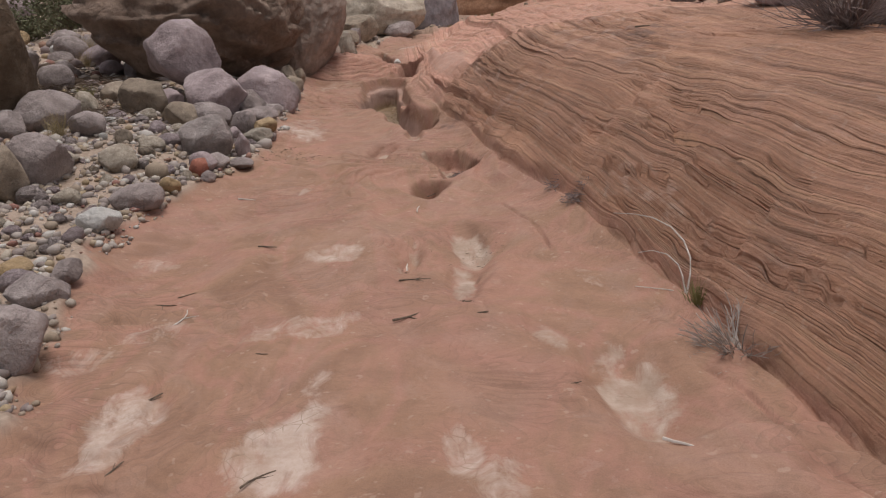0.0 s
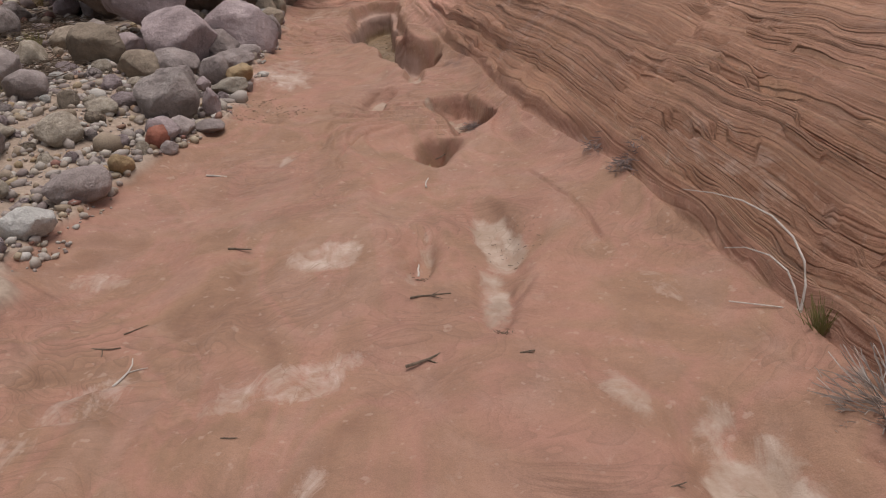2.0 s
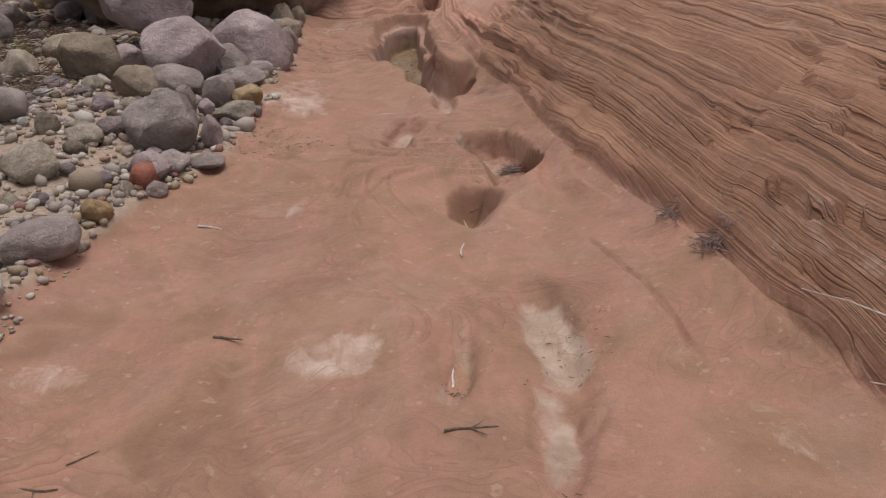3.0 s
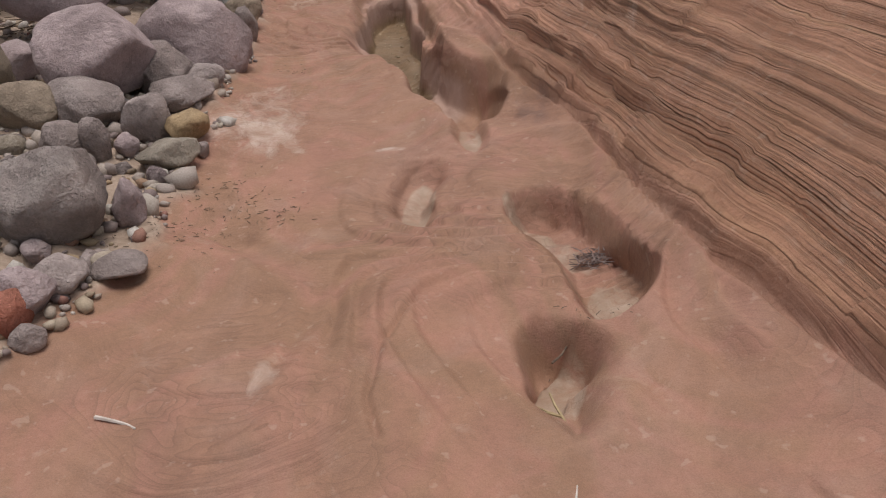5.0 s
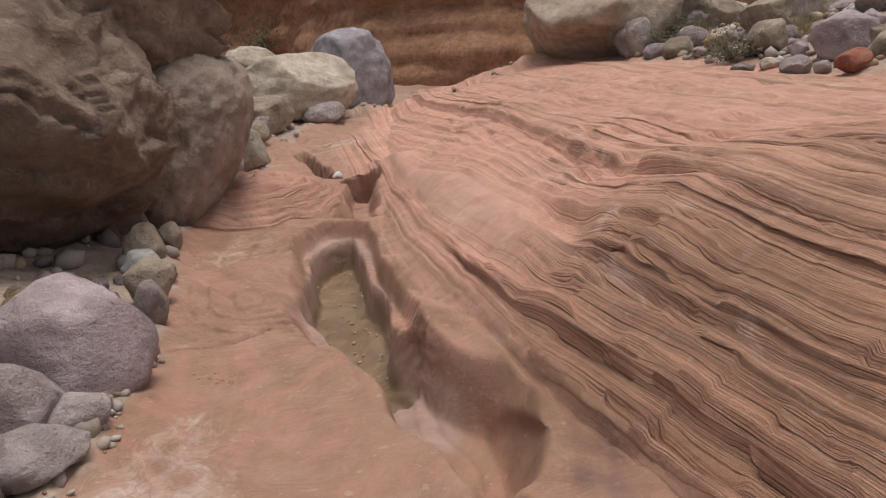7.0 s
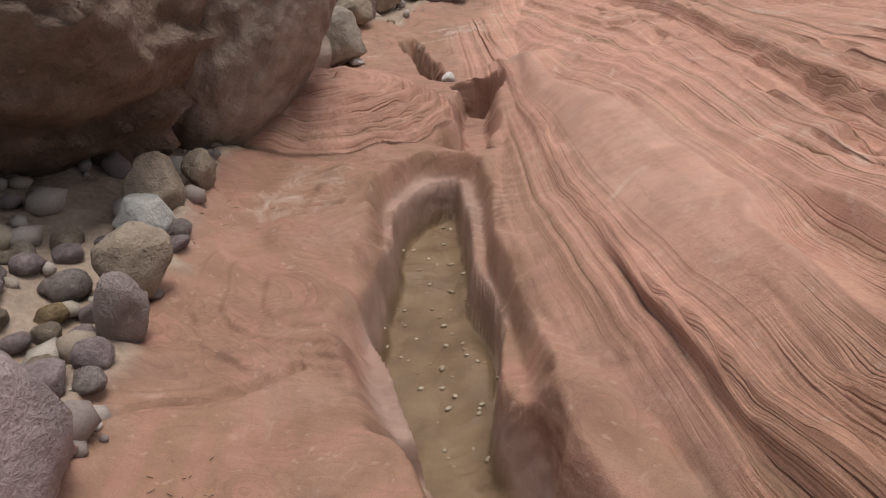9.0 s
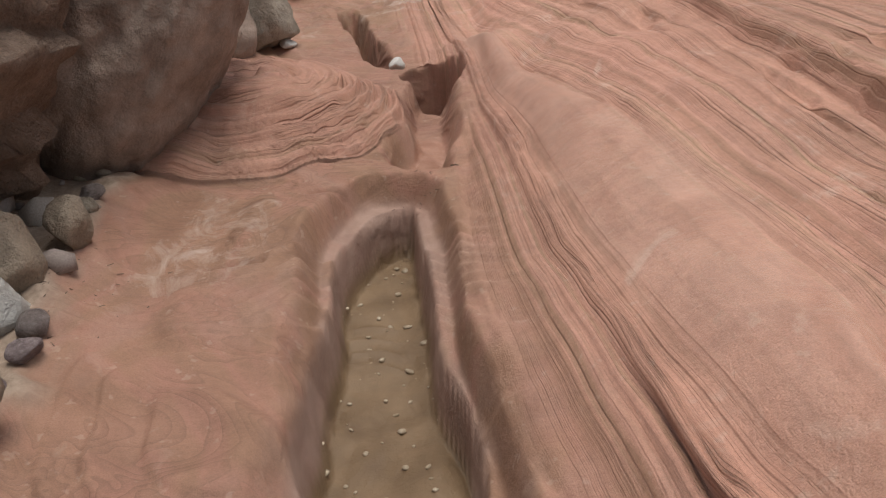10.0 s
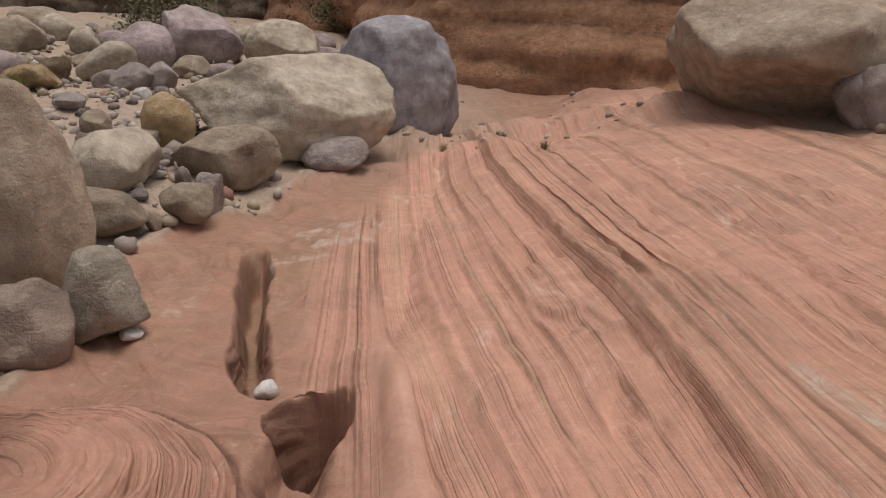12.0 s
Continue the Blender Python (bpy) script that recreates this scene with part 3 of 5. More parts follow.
def sandstone_ground():
    k = Kit("layered_sandstone_ground")
    swirl = k.noise(1.3, 3, 0.5, distort=2.2, stretch=(1.0, 0.6, 0.9))
    slab = k.ramp(swirl, (0.28, (0.27, 0.145, 0.088)), (0.42, (0.35, 0.20, 0.125)), (0.50, (0.41, 0.212, 0.148)), (0.58, (0.335, 0.19, 0.118)), (0.74, (0.40, 0.228, 0.155)))
    lines = k.noise(1.5, 2, 0.4, distort=3.2, stretch=(0.75, 1.0, 0.9))
    thin = k.ramp(k.math("FRACT", k.math("MULTIPLY", lines, 17.0)), (0.0, 0.0), (0.06, 1.0), (0.22, 0.45), (0.8, 0.0))
    slab = k.mix(k.math("MULTIPLY", thin, k.ramp(k.noise(1.1, 3), (0.42, 0.08), (0.60, 0.72))), slab, (0.215, 0.12, 0.077))
    wash = k.noise(2.0, 4, 0.6, distort=1.6, stretch=(1.0, 0.7, 1.0))
    slab = k.mix(k.ramp(wash, (0.5, 0.0), (0.72, 0.5)), slab, (0.43, 0.28, 0.215))
    blush = k.ramp(k.noise(0.55, 3, 0.5), (0.42, 0.0), (0.66, 1.0))
    slab = k.mix(k.math("MULTIPLY", blush, 0.4), slab, (0.40, 0.205, 0.155))
    bed = k.attribute("bed")
    wavy = k.math("ADD", bed, k.math("MULTIPLY", k.noise(2.5, 3), 0.03))
    bands = k.noise1(wavy, 20.0, 4, 0.6)
    beds = k.ramp(bands, (0.30, (0.36, 0.205, 0.13)), (0.43, (0.53, 0.285, 0.198)), (0.55, (0.63, 0.345, 0.255)), (0.64, (0.48, 0.295, 0.19)), (0.72, (0.60, 0.34, 0.245)))
    beds = k.mix(k.math("MULTIPLY", blush, 0.4), beds, (0.62, 0.30, 0.225))
    # polished fold: its own pink, with whitish glints put into the lighter tone
    beds = k.mix(k.math("MULTIPLY", k.attribute("polish"), 0.6), beds, k.ramp(k.noise(3.5, 5, 0.6, distort=0.8, stretch=(1.6, 0.6, 1.0)), (0.35, (0.55, 0.30, 0.215)), (0.62, (0.67, 0.41, 0.31))))
    beds = k.mix(k.math("MULTIPLY", k.attribute("weather"), k.ramp(k.noise(1.6, 5, 0.6), (0.3, 0.9), (0.7, 0.55))), beds, k.ramp(bands, (0.35, (0.365, 0.18, 0.104)), (0.62, (0.515, 0.278, 0.163))))
    broken = k.noise(4.0, 3, 0.6, stretch=(2.0, 0.7, 1.0))
    wander = k.math("ADD", bed, k.math("MULTIPLY", k.noise(6.0, 4, 0.6, stretch=(1.5, 0.25, 1.0)), 0.005))
    open_bed = k.math("MULTIPLY", k.attribute("lined"), k.ramp(k.noise(2.2, 4, 0.6, stretch=(1.6, 0.5, 1.0)), (0.38, 0.15), (0.55, 1.0)))
    # shade of the bedding crevices, put into the colour as thin dark lines
    shaded_parting = k.math("MAXIMUM", k.ramp(k.noise1(wander, 34.0, 2, 0.6), (0.455, 0.0), (0.475, 1.0), (0.485, 1.0), (0.505, 0.0)), k.math("MULTIPLY", k.ramp(k.noise1(wander, 90.0, 2, 0.6), (0.45, 0.0), (0.48, 1.0), (0.52, 0.0)), 0.6))
    shaded_parting = k.math("MULTIPLY", shaded_parting, open_bed)
    beds = k.mix(k.math("MULTIPLY", shaded_parting, 0.5), beds, (0.21, 0.115, 0.07))
    rock = k.mix(k.attribute("ridge"), slab, beds)
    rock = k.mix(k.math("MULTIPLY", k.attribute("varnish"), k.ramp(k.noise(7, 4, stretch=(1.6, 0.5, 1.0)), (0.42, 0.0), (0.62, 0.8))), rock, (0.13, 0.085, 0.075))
    grain = k.noise(260, 3, 0.6)
    rock = k.mix(0.34, rock, k.ramp(grain, (0.32, 0.5), (0.62, 1.0)), "MULTIPLY")
    rock = k.mix(0.2, rock, k.ramp(k.noise(42, 5, 0.75), (0.36, 0.55), (0.56, 1.0)), "MULTIPLY")
    stain = k.ramp(k.noise(3.0, 7, 0.7, distort=1.6), (0.36, 0.70), (0.58, 1.0))
    rock = k.mix(0.55, rock, stain, "MULTIPLY")
    speck = k.math("MAXIMUM", k.ramp(k.noise(24, 2, 0.5), (0.66, 0.0), (0.72, 1.0)), k.ramp(k.noise(7.5, 5, 0.65, distort=0.8), (0.62, 0.0), (0.74, 0.9)))
    rock = k.mix(k.math("MULTIPLY", speck, 0.22), rock, (0.60, 0.47, 0.38))
    # whitish glints of the ridge, put into the colour as pale patches
    pale_glint = k.math("MULTIPLY", k.ramp(k.noise(3.4, 5, 0.62, distort=1.0, stretch=(1.5, 0.55, 1.0)), (0.62, 0.0), (0.71, 0.42)), k.attribute("ridge"))
    rock = k.mix(pale_glint, rock, (0.66, 0.50, 0.41))
    silt_edge = k.math("ADD", k.attribute("silt"), k.math("MULTIPLY", k.math("SUBTRACT", k.noise(8, 8, 0.74, distort=1.2, stretch=(1.0, 0.6, 1.0)), 0.5), 2.6))
    silt_on = k.ramp(silt_edge, (0.34, 0.0), (1.05, 0.9))
    dried = k.n.new("ShaderNodeTexVoronoi")
    dried.feature = "DISTANCE_TO_EDGE"
    dried.inputs["Scale"].default_value = 16
    k.l.new(k.at.outputs["Object"], dried.inputs["Vector"])
    crack = k.ramp(dried.outputs["Distance"], (0.0, 0.0), (0.03, 1.0))
    cracked = k.math("MAXIMUM", crack, k.ramp(k.noise(3.3, 2), (0.5, 1.0), (0.58, 0.0)))
    silt = k.ramp(k.noise(9, 5), (0.38, (0.32, 0.235, 0.17)), (0.62, (0.43, 0.335, 0.26)))
    silt = k.mix(k.attribute("salt"), silt, k.ramp(k.noise(9, 6, 0.7), (0.36, (0.42, 0.30, 0.23)), (0.62, (0.56, 0.45, 0.385))))
    silt = k.mix(k.math("SUBTRACT", 1.0, cracked), silt, (0.26, 0.2, 0.14))
    rock = k.mix(silt_on, rock, silt)
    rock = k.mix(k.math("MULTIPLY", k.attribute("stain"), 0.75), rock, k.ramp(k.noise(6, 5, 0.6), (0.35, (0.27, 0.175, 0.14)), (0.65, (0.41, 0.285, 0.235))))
    # mud of the pool; the same dark colour paints the hole's shade
    mud_and_shade = k.ramp(k.noise(5, 5, 0.6), (0.35, (0.15, 0.095, 0.05)), (0.65, (0.235, 0.158, 0.09)))
    rock = k.mix(k.attribute("mud_and_shade"), rock, mud_and_shade)
    rock = k.mix(k.math("MULTIPLY", k.attribute("damp"), 0.7), rock, k.ramp(k.noise(14, 5), (0.36, (0.30, 0.14, 0.09)), (0.64, (0.42, 0.23, 0.16))))
    sand = k.ramp(k.noise(40, 4, 0.7), (0.3, (0.27, 0.20, 0.15)), (0.7, (0.42, 0.325, 0.25)))
    colour = k.mix(k.attribute("gravel"), rock, sand)
    worn = k.math("MAXIMUM", k.ramp(k.noise(2.6, 4, 0.6, distort=0.6), (0.54, 0.0), (0.66, 0.8)), k.math("MULTIPLY", k.attribute("polish"), k.ramp(k.noise(5, 4, 0.6), (0.35, 0.7), (0.6, 1.1))))
    gloss = k.math("SUBTRACT", 0.78, k.math("MULTIPLY", k.math("MULTIPLY", worn, k.attribute("ridge")), 0.46))
    gloss = k.math("SUBTRACT", gloss, k.math("MULTIPLY", k.math("MAXIMUM", k.attribute("mud_and_shade"), k.attribute("damp")), 0.3))
    streak = k.noise1(wander, 130.0, 3, 0.7)
    seams = k.ramp(k.noise1(wander, 48.0, 2, 0.6), (0.36, 0.0), (0.44, 1.0))
    seams = k.math("MAXIMUM", seams, k.ramp(broken, (0.46, 0.0), (0.62, 1.0)))
    on_ridge = k.attribute("ridge")
    calm = k.math("MULTIPLY", k.attribute("lined"), k.ramp(k.noise(1.7, 4, 0.6, distort=0.8, stretch=(1.3, 0.6, 1.0)), (0.36, 0.25), (0.58, 0.85)))
    ridges = k.math("MULTIPLY", k.math("MULTIPLY", on_ridge, calm), k.math("ADD", k.math("MULTIPLY", streak, 0.6), k.math("MULTIPLY", seams, 0.8)))
    relief = k.math("ADD", ridges, k.math("MULTIPLY", k.noise(26, 6, 0.66), k.math("ADD", 0.12, k.math("MULTIPLY", k.attribute("weather"), 0.42))))
    scallop = lines
    curl = k.math("MULTIPLY", k.math("FRACT", k.math("MULTIPLY", scallop, 17.0)), k.ramp(k.noise(1.1, 3), (0.42, 0.1), (0.6, 1.0)))
    normal = k.bump(k.math("SUBTRACT", relief, k.math("MULTIPLY", shaded_parting, 0.35)), 0.032, 1.0)
    normal = k.bump(k.math("MULTIPLY", curl, k.math("SUBTRACT", 1.0, on_ridge)), 0.012, 0.6, normal)
    normal = k.bump(k.noise(60, 5, 0.72), 0.0065, 0.65, normal)
    normal = k.bump(grain, 0.0025, 0.8, normal)
    return k.done(colour, gloss, normal, 0.5)


def stone_material(name, dark, mid, light, pitted=1.0):
    k = Kit(name)
    rand = k.random()
    shift = k.n.new("ShaderNodeVectorMath")
    shift.operation = "ADD"
    k.l.new(k.at.outputs["Object"], shift.inputs[0])
    k.l.new(k.math("MULTIPLY", rand, 40.0), shift.inputs[1])
    here = shift.outputs[0]
    big = k.noise(3.0, 5, 0.6, here)
    colour = k.ramp(big, (0.3, dark), (0.5, mid), (0.7, light))
    blot = k.ramp(k.noise(9, 4, 0.65, here), (0.4, 0.62), (0.6, 1.0))
    colour = k.mix(0.6, colour, blot, "MULTIPLY")
    colour = k.mix(0.6, colour, k.ramp(rand, (0.0, 0.8), (1.0, 1.05)), "MULTIPLY")
    fine = k.noise(120, 3, 0.65, here)
    colour = k.mix(0.45, colour, k.ramp(fine, (0.3, 0.5), (0.7, 1.0)), "MULTIPLY")
    dust = k.ramp(k.noise(26, 3, 0.6, here), (0.62, 0.0), (0.72, 1.0))
    colour = k.mix(k.math("MULTIPLY", dust, 0.3), colour, light)
    pits = k.ramp(k.noise(34, 3, 0.6, here), (0.24, 0.0), (0.37, 1.0))
    colour = k.mix(0.22, colour, pits, "MULTIPLY")
    normal = k.bump(k.noise(13, 6, 0.7, here), 0.05 * pitted, 0.9)
    normal = k.bump(pits, 0.008 * pitted, 0.5, normal)
    normal = k.bump(fine, 0.004 * pitted, 0.7, normal)
    return k.done(colour, 0.88, normal, 0.25)


def plain(name, dark, light, scale=20, roughness=0.9):
    k = Kit(name)
    colour = k.ramp(k.noise(scale, 4), (0.3, dark), (0.7, light))
    return k.done(colour, roughness, None, 0.2)


GROUND = sandstone_ground()
ROCK = {
    "mauve": stone_material("mauve_stone", (0.335, 0.265, 0.262), (0.485, 0.39, 0.388), (0.61, 0.505, 0.50), 1.0),
    "grey": stone_material("grey_stone", (0.300, 0.245, 0.226), (0.435, 0.365, 0.342), (0.575, 0.495, 0.468), 1.2),
    "tan": stone_material("tan_stone", (0.273, 0.215, 0.163), (0.403, 0.325, 0.247), (0.520, 0.429, 0.338)),
    "pale": stone_material("pale_stone", (0.390, 0.325, 0.247), (0.533, 0.455, 0.364), (0.650, 0.572, 0.468), 0.6),
    "rough": stone_material("rough_grey_stone", (0.286, 0.240, 0.221), (0.442, 0.377, 0.351), (0.598, 0.533, 0.494), 1.6),
    "flat": stone_material("drab_stone", (0.286, 0.247, 0.195), (0.403, 0.351, 0.286), (0.520, 0.468, 0.390)),
    "white": stone_material("whitish_stone", (0.56, 0.54, 0.50), (0.68, 0.66, 0.62), (0.78, 0.76, 0.72), 0.6),
    "yellow": stone_material("yellow_stone", (0.33, 0.225, 0.115), (0.47, 0.335, 0.19), (0.60, 0.45, 0.28)),
    "red": stone_material("red_stone", (0.312, 0.111, 0.078), (0.429, 0.169, 0.117), (0.520, 0.234, 0.169)),
    "blue": stone_material("blue_grey_stone", (0.26, 0.24, 0.255), (0.375, 0.35, 0.372), (0.48, 0.455, 0.475), 0.4),
    "dark": stone_material("dark_brown_stone", (0.13, 0.088, 0.058), (0.23, 0.162, 0.108), (0.32, 0.24, 0.17), 1.8),
    "brown": stone_material("brown_grey_stone", (0.27, 0.205, 0.165), (0.40, 0.31, 0.255), (0.50, 0.40, 0.335), 0.8),
    "block": stone_material("brown_block_stone", (0.25, 0.17, 0.125), (0.38, 0.27, 0.205), (0.48, 0.36, 0.285), 2.2),
    "big": stone_material("buff_stone", (0.364, 0.273, 0.195), (0.507, 0.403, 0.312), (0.611, 0.507, 0.403), 0.6),
}
WORDS = {
    "mauve": "mauve-grey", "grey": "weathered grey", "tan": "tan brown", "pale": "pale buff", "rough": "rough pitted grey", "flat": "flat drab grey",
    "white": "whitish", "yellow": "yellow-ochre", "red": "dull red", "blue": "smooth blue-grey", "dark": "dark brown", "brown": "brown-grey", "big": "smooth buff",
}


# ---- the ground, one sheet from the slab to the horizon ----
def axis(low, fine_low, fine_high, high, step, growth):
    mid = list(np.arange(fine_low, fine_high + step / 2, step))
    after, s = [], step
    at = mid[-1]
    while at < high:
        s *= growth
        at += s
        after.append(at)
    before, s, at = [], step, mid[0]
    while at > low:
        s *= growth
        at -= s
        before.append(at)
    return np.array(before[::-1] + mid + after)


gx = np.unique(np.concatenate((axis(-300, -3.4, -1.71, -1.7, 0.02, 1.04)[:-1], np.arange(-1.7, 1.3, 0.0105), axis(1.3, 1.3, 1.31, 300, 0.0105, 1.035)[1:])))
gy = np.unique(np.concatenate((axis(-300, 1.2, 8.39, 8.39, 0.016, 1.03), np.arange(8.41, 13.0, 0.0115), axis(13.0, 13.01, 13.3, 300, 0.016, 1.03))))
GX, GY = np.meshgrid(gx, gy)
GX = GX + np.interp(GY, STRIKE_Y, STRIKE_X)
GZ, MASKS = terrain(GX.ravel(), GY.ravel())
# worn smooth along the strike
def worn_along(values, share):
    rows = values.reshape(GX.shape)
    total = sum(np.roll(rows, k, 0) for k in range(-3, 4)) / 7
    return (rows + (total - rows) * share).ravel()


WORN = (MASKS["ridge"] * smooth(7.2, 8.6, GY.ravel()) * smooth(13.4, 12.4, GY.ravel())).reshape(GX.shape)
GZ, MASKS["lean"] = worn_along(GZ, WORN), worn_along(MASKS["lean"], WORN)
OX, OY = GX.ravel() + MASKS.pop("lean"), GY.ravel().copy()
# rims that overhang their hollows: centre, reach, the way the rim leans, how far
for cx, cy, a, b, turn, lean_x, lean_y, far in ((-0.10, 5.22, 0.28, 0.14, 80, 0.55, -0.83, 0.05), (-0.66, 12.55, 0.26, 0.22, 85, -0.1, -0.99, 0.07), (0.06, 5.85, 0.42, 0.18, 110, -0.95, -0.3, 0.06), (-0.24, 7.55, 0.55, 0.18, 100, -0.95, -0.3, 0.05), (-0.80, 9.6, 1.2, 0.28, 92, -1.0, 0.0, 0.03)):
    r = oval(OX, OY, cx, cy, a, b, turn)
    side = smooth(-0.1, 0.9, -((OX - cx) * lean_x + (OY - cy) * lean_y) / (np.hypot(OX - cx, OY - cy) + 1e-6))
    push = far * side * smooth(0.7, 1.05, r) * smooth(3.2, 1.1, r)
    OX, OY = OX + push * lean_x, OY + push * lean_y
nx, ny = len(gx), len(gy)
cells = (np.arange(ny - 1)[:, None] * nx + np.arange(nx - 1)[None, :]).ravel()
quads = np.stack((cells, cells + 1, cells + nx + 1, cells + nx), 1)
mesh = bpy.data.meshes.new("ground")
mesh.vertices.add(nx * ny)
mesh.vertices.foreach_set("co", np.stack((OX, OY, GZ), 1).astype(np.float32).ravel())
mesh.loops.add(quads.size)
mesh.loops.foreach_set("vertex_index", quads.ravel().astype(np.int32))
mesh.polygons.add(len(quads))
mesh.polygons.foreach_set("loop_start", np.arange(0, quads.size, 4, dtype=np.int32))
mesh.update(calc_edges=True)
mesh.validate()
mesh.polygons.foreach_set("use_smooth", np.ones(len(quads), dtype=bool))
for key, values in MASKS.items():
    mesh.attributes.new(key, "FLOAT", "POINT").data.foreach_set("value", np.asarray(values, dtype=np.float32))
mesh.materials.append(GROUND)
ground = tagged(new("ground", mesh), "water-worn orange-pink sandstone slab with potholes beside a gravel bar", "ground", kind="structure")


# ---- stones ----
def lump(name, size, seed, facets=11, cut=0.77, wave=0.10, fine=0.032, level=4, square=2.5, under=0.0, layers=0.0):
    """A weathered stone: a ball flattened on a few sides, waved and pitted. size: full width, depth, height."""
    bm = bmesh.new()
    bmesh.ops.create_icosphere(bm, subdivisions=level, radius=1)
    rng = random.Random(seed)
    planes = []
    for _ in range(facets):
        n = Vector((rng.uniform(-1, 1), rng.uniform(-1, 1), rng.uniform(-0.7, 1))).normalized()
        planes.append((n, rng.uniform(cut - 0.1, cut + 0.1)))
    off = Vector((seed * 3.1, seed * 1.7, seed * 0.9))
    for v in bm.verts:
        c = v.co.copy()
        if square != 2.0:
            m = (abs(c.x) ** square + abs(c.y) ** square + abs(c.z) ** square) ** (1 / square)
            c /= m
        for n, h in planes:
            over = c.dot(n) - h
            if over > 0:
                c -= n * over * 0.88
        w = noise.noise(c * 1.3 + off) * wave + noise.noise(c * 3.1 + off) * wave * 0.45
        w += noise.noise(c * 7 + off) * fine + noise.noise(c * 15 + off) * fine * 0.5
        c *= 1 + w
        if layers:
            k = c.z * 3.2 + 0.5 * c.x + 0.9 * noise.noise(c * 1.4 + off)
            c *= 1 + layers * ((k - math.floor(k)) - 0.5) * (0.5 + noise.noise(c * 2.2 - off))
        if under and c.z < 0:
            c.x *= 1 + under * c.z
            c.y *= 1 + under * c.z
        v.co = Vector((c.x * size[0] / 2, c.y * size[1] / 2, c.z * size[2] / 2))
    data = bpy.data.meshes.new(name)
    bm.to_mesh(data)
    bm.free()
    data.polygons.foreach_set("use_smooth", np.ones(len(data.polygons), dtype=bool))
    return data


PLACED = []
stone_count = [0]


def stone(kind, x, y, wide, deep, tall, turn, sink=0.16, lift=None, **shape):
    """One loose stone, bedded a little in what it rests on."""
    stone_count[0] += 1
    big = max(wide, tall) > 0.34
    name = "boulder" if big else "cobble"
    seed = shape.pop("seed", stone_count[0])
    level = 5 if wide > 0.9 else 4 if wide > 0.18 else 3
    data = lump(name, (wide * 1.04, deep * 1.04, tall * 1.1), seed, level=level, **shape)
    data.materials.append(ROCK[kind])
    ob = new(name, data)
    z = (height(x, y) if lift is None else lift) + tall * 1.1 * (0.5 - sink)
    ob.matrix_world = pose(x, y, z, random.Random(seed).uniform(-8, 8), random.Random(seed + 1).uniform(-8, 8), turn)
    PLACED.append((x, y, max(wide, deep) / 2))
    where = "resting on the gravel bar" if x < -1.2 else "resting on sandstone and gravel"
    return tagged(ob, WORDS[kind] + (" rounded boulder " if big else " rounded cobble ") + where, "boulder" if big else "stone", "stones of the wash")


stone("mauve", -2.66, 8.22, 0.78, 0.72, 0.66, 19, lift=0.36)
stone("tan", -2.79, 7.51, 0.43, 0.43, 0.35, 21)
stone("mauve", -2.13, 7.50, 0.58, 0.56, 0.42, 24, lift=0.14)
stone("mauve", -1.82, 8.11, 0.64, 0.58, 0.51, 17)
stone("grey", -1.86, 7.66, 0.33, 0.33, 0.30, 20)
stone("grey", -3.89, 10.16, 0.31, 0.31, 0.32, 21)
stone("grey", -3.31, 6.63, 0.55, 0.55, 0.36, 27)
stone("rough", -1.81, 6.07, 0.44, 0.44, 0.32, 30)
stone("mauve", -1.56, 6.11, 0.11, 0.11, 0.19, 25)
stone("grey", -2.10, 7.15, 0.36, 0.36, 0.23, 25)
stone("grey", -1.77, 7.00, 0.22, 0.22, 0.25, 22)
stone("yellow", -1.58, 6.95, 0.20, 0.20, 0.13, 19)
stone("flat", -1.60, 6.71, 0.26, 0.21, 0.12, 21)
stone("mauve", -1.81, 6.82, 0.11, 0.11, 0.11, 24)
stone("grey", -1.89, 6.72, 0.13, 0.13, 0.20, 25)
stone("grey", -2.04, 6.71, 0.19, 0.19, 0.17, 28)
stone("grey", -1.73, 7.40, 0.34, 0.34, 0.15, 19)
stone("grey", -1.69, 7.68, 0.23, 0.23, 0.13, 17)
stone("tan", -2.34, 7.04, 0.30, 0.30, 0.21, 29)
stone("mauve", -2.69, 7.73, 0.33, 0.33, 0.22, 29)
stone("grey", -1.49, 5.76, 0.18, 0.18, 0.08, 27)
stone("grey", -1.62, 5.64, 0.16, 0.16, 0.12, 31)
stone("mauve", -1.67, 5.51, 0.19, 0.19, 0.15, 34)
stone("red", -1.68, 5.42, 0.14, 0.14, 0.14, 35)
stone("grey", -1.61, 5.36, 0.10, 0.10, 0.08, 34)
stone("grey", -1.59, 5.78, 0.08, 0.08, 0.07, 28)
stone("pale", -1.54, 5.78, 0.08, 0.08, 0.07, 28)
stone("grey", -1.49, 6.83, 0.07, 0.07, 0.07, 18)
stone("mauve", -1.79, 5.85, 0.10, 0.10, 0.08, 32)
stone("grey", -2.80, 6.27, 0.26, 0.26, 0.21, 25)
stone("tan", -3.34, 8.16, 0.30, 0.30, 0.20, 23)
stone("grey", -2.67, 5.19, 0.44, 0.44, 0.35, 28)
stone("tan", -2.72, 4.84, 0.31, 0.31, 0.41, 30)
stone("white", -1.87, 4.24, 0.23, 0.21, 0.14, 25)
stone("yellow", -1.75, 5.03, 0.13, 0.13, 0.11, 20)
stone("grey", -1.85, 4.73, 0.31, 0.31, 0.16, 22)
stone("grey", -1.74, 3.26, 0.27, 0.27, 0.14, 30)
stone("yellow", -1.98, 3.52, 0.18, 0.18, 0.12, 31)
stone("grey", -1.54, 2.69, 0.25, 0.25, 0.25, 32)
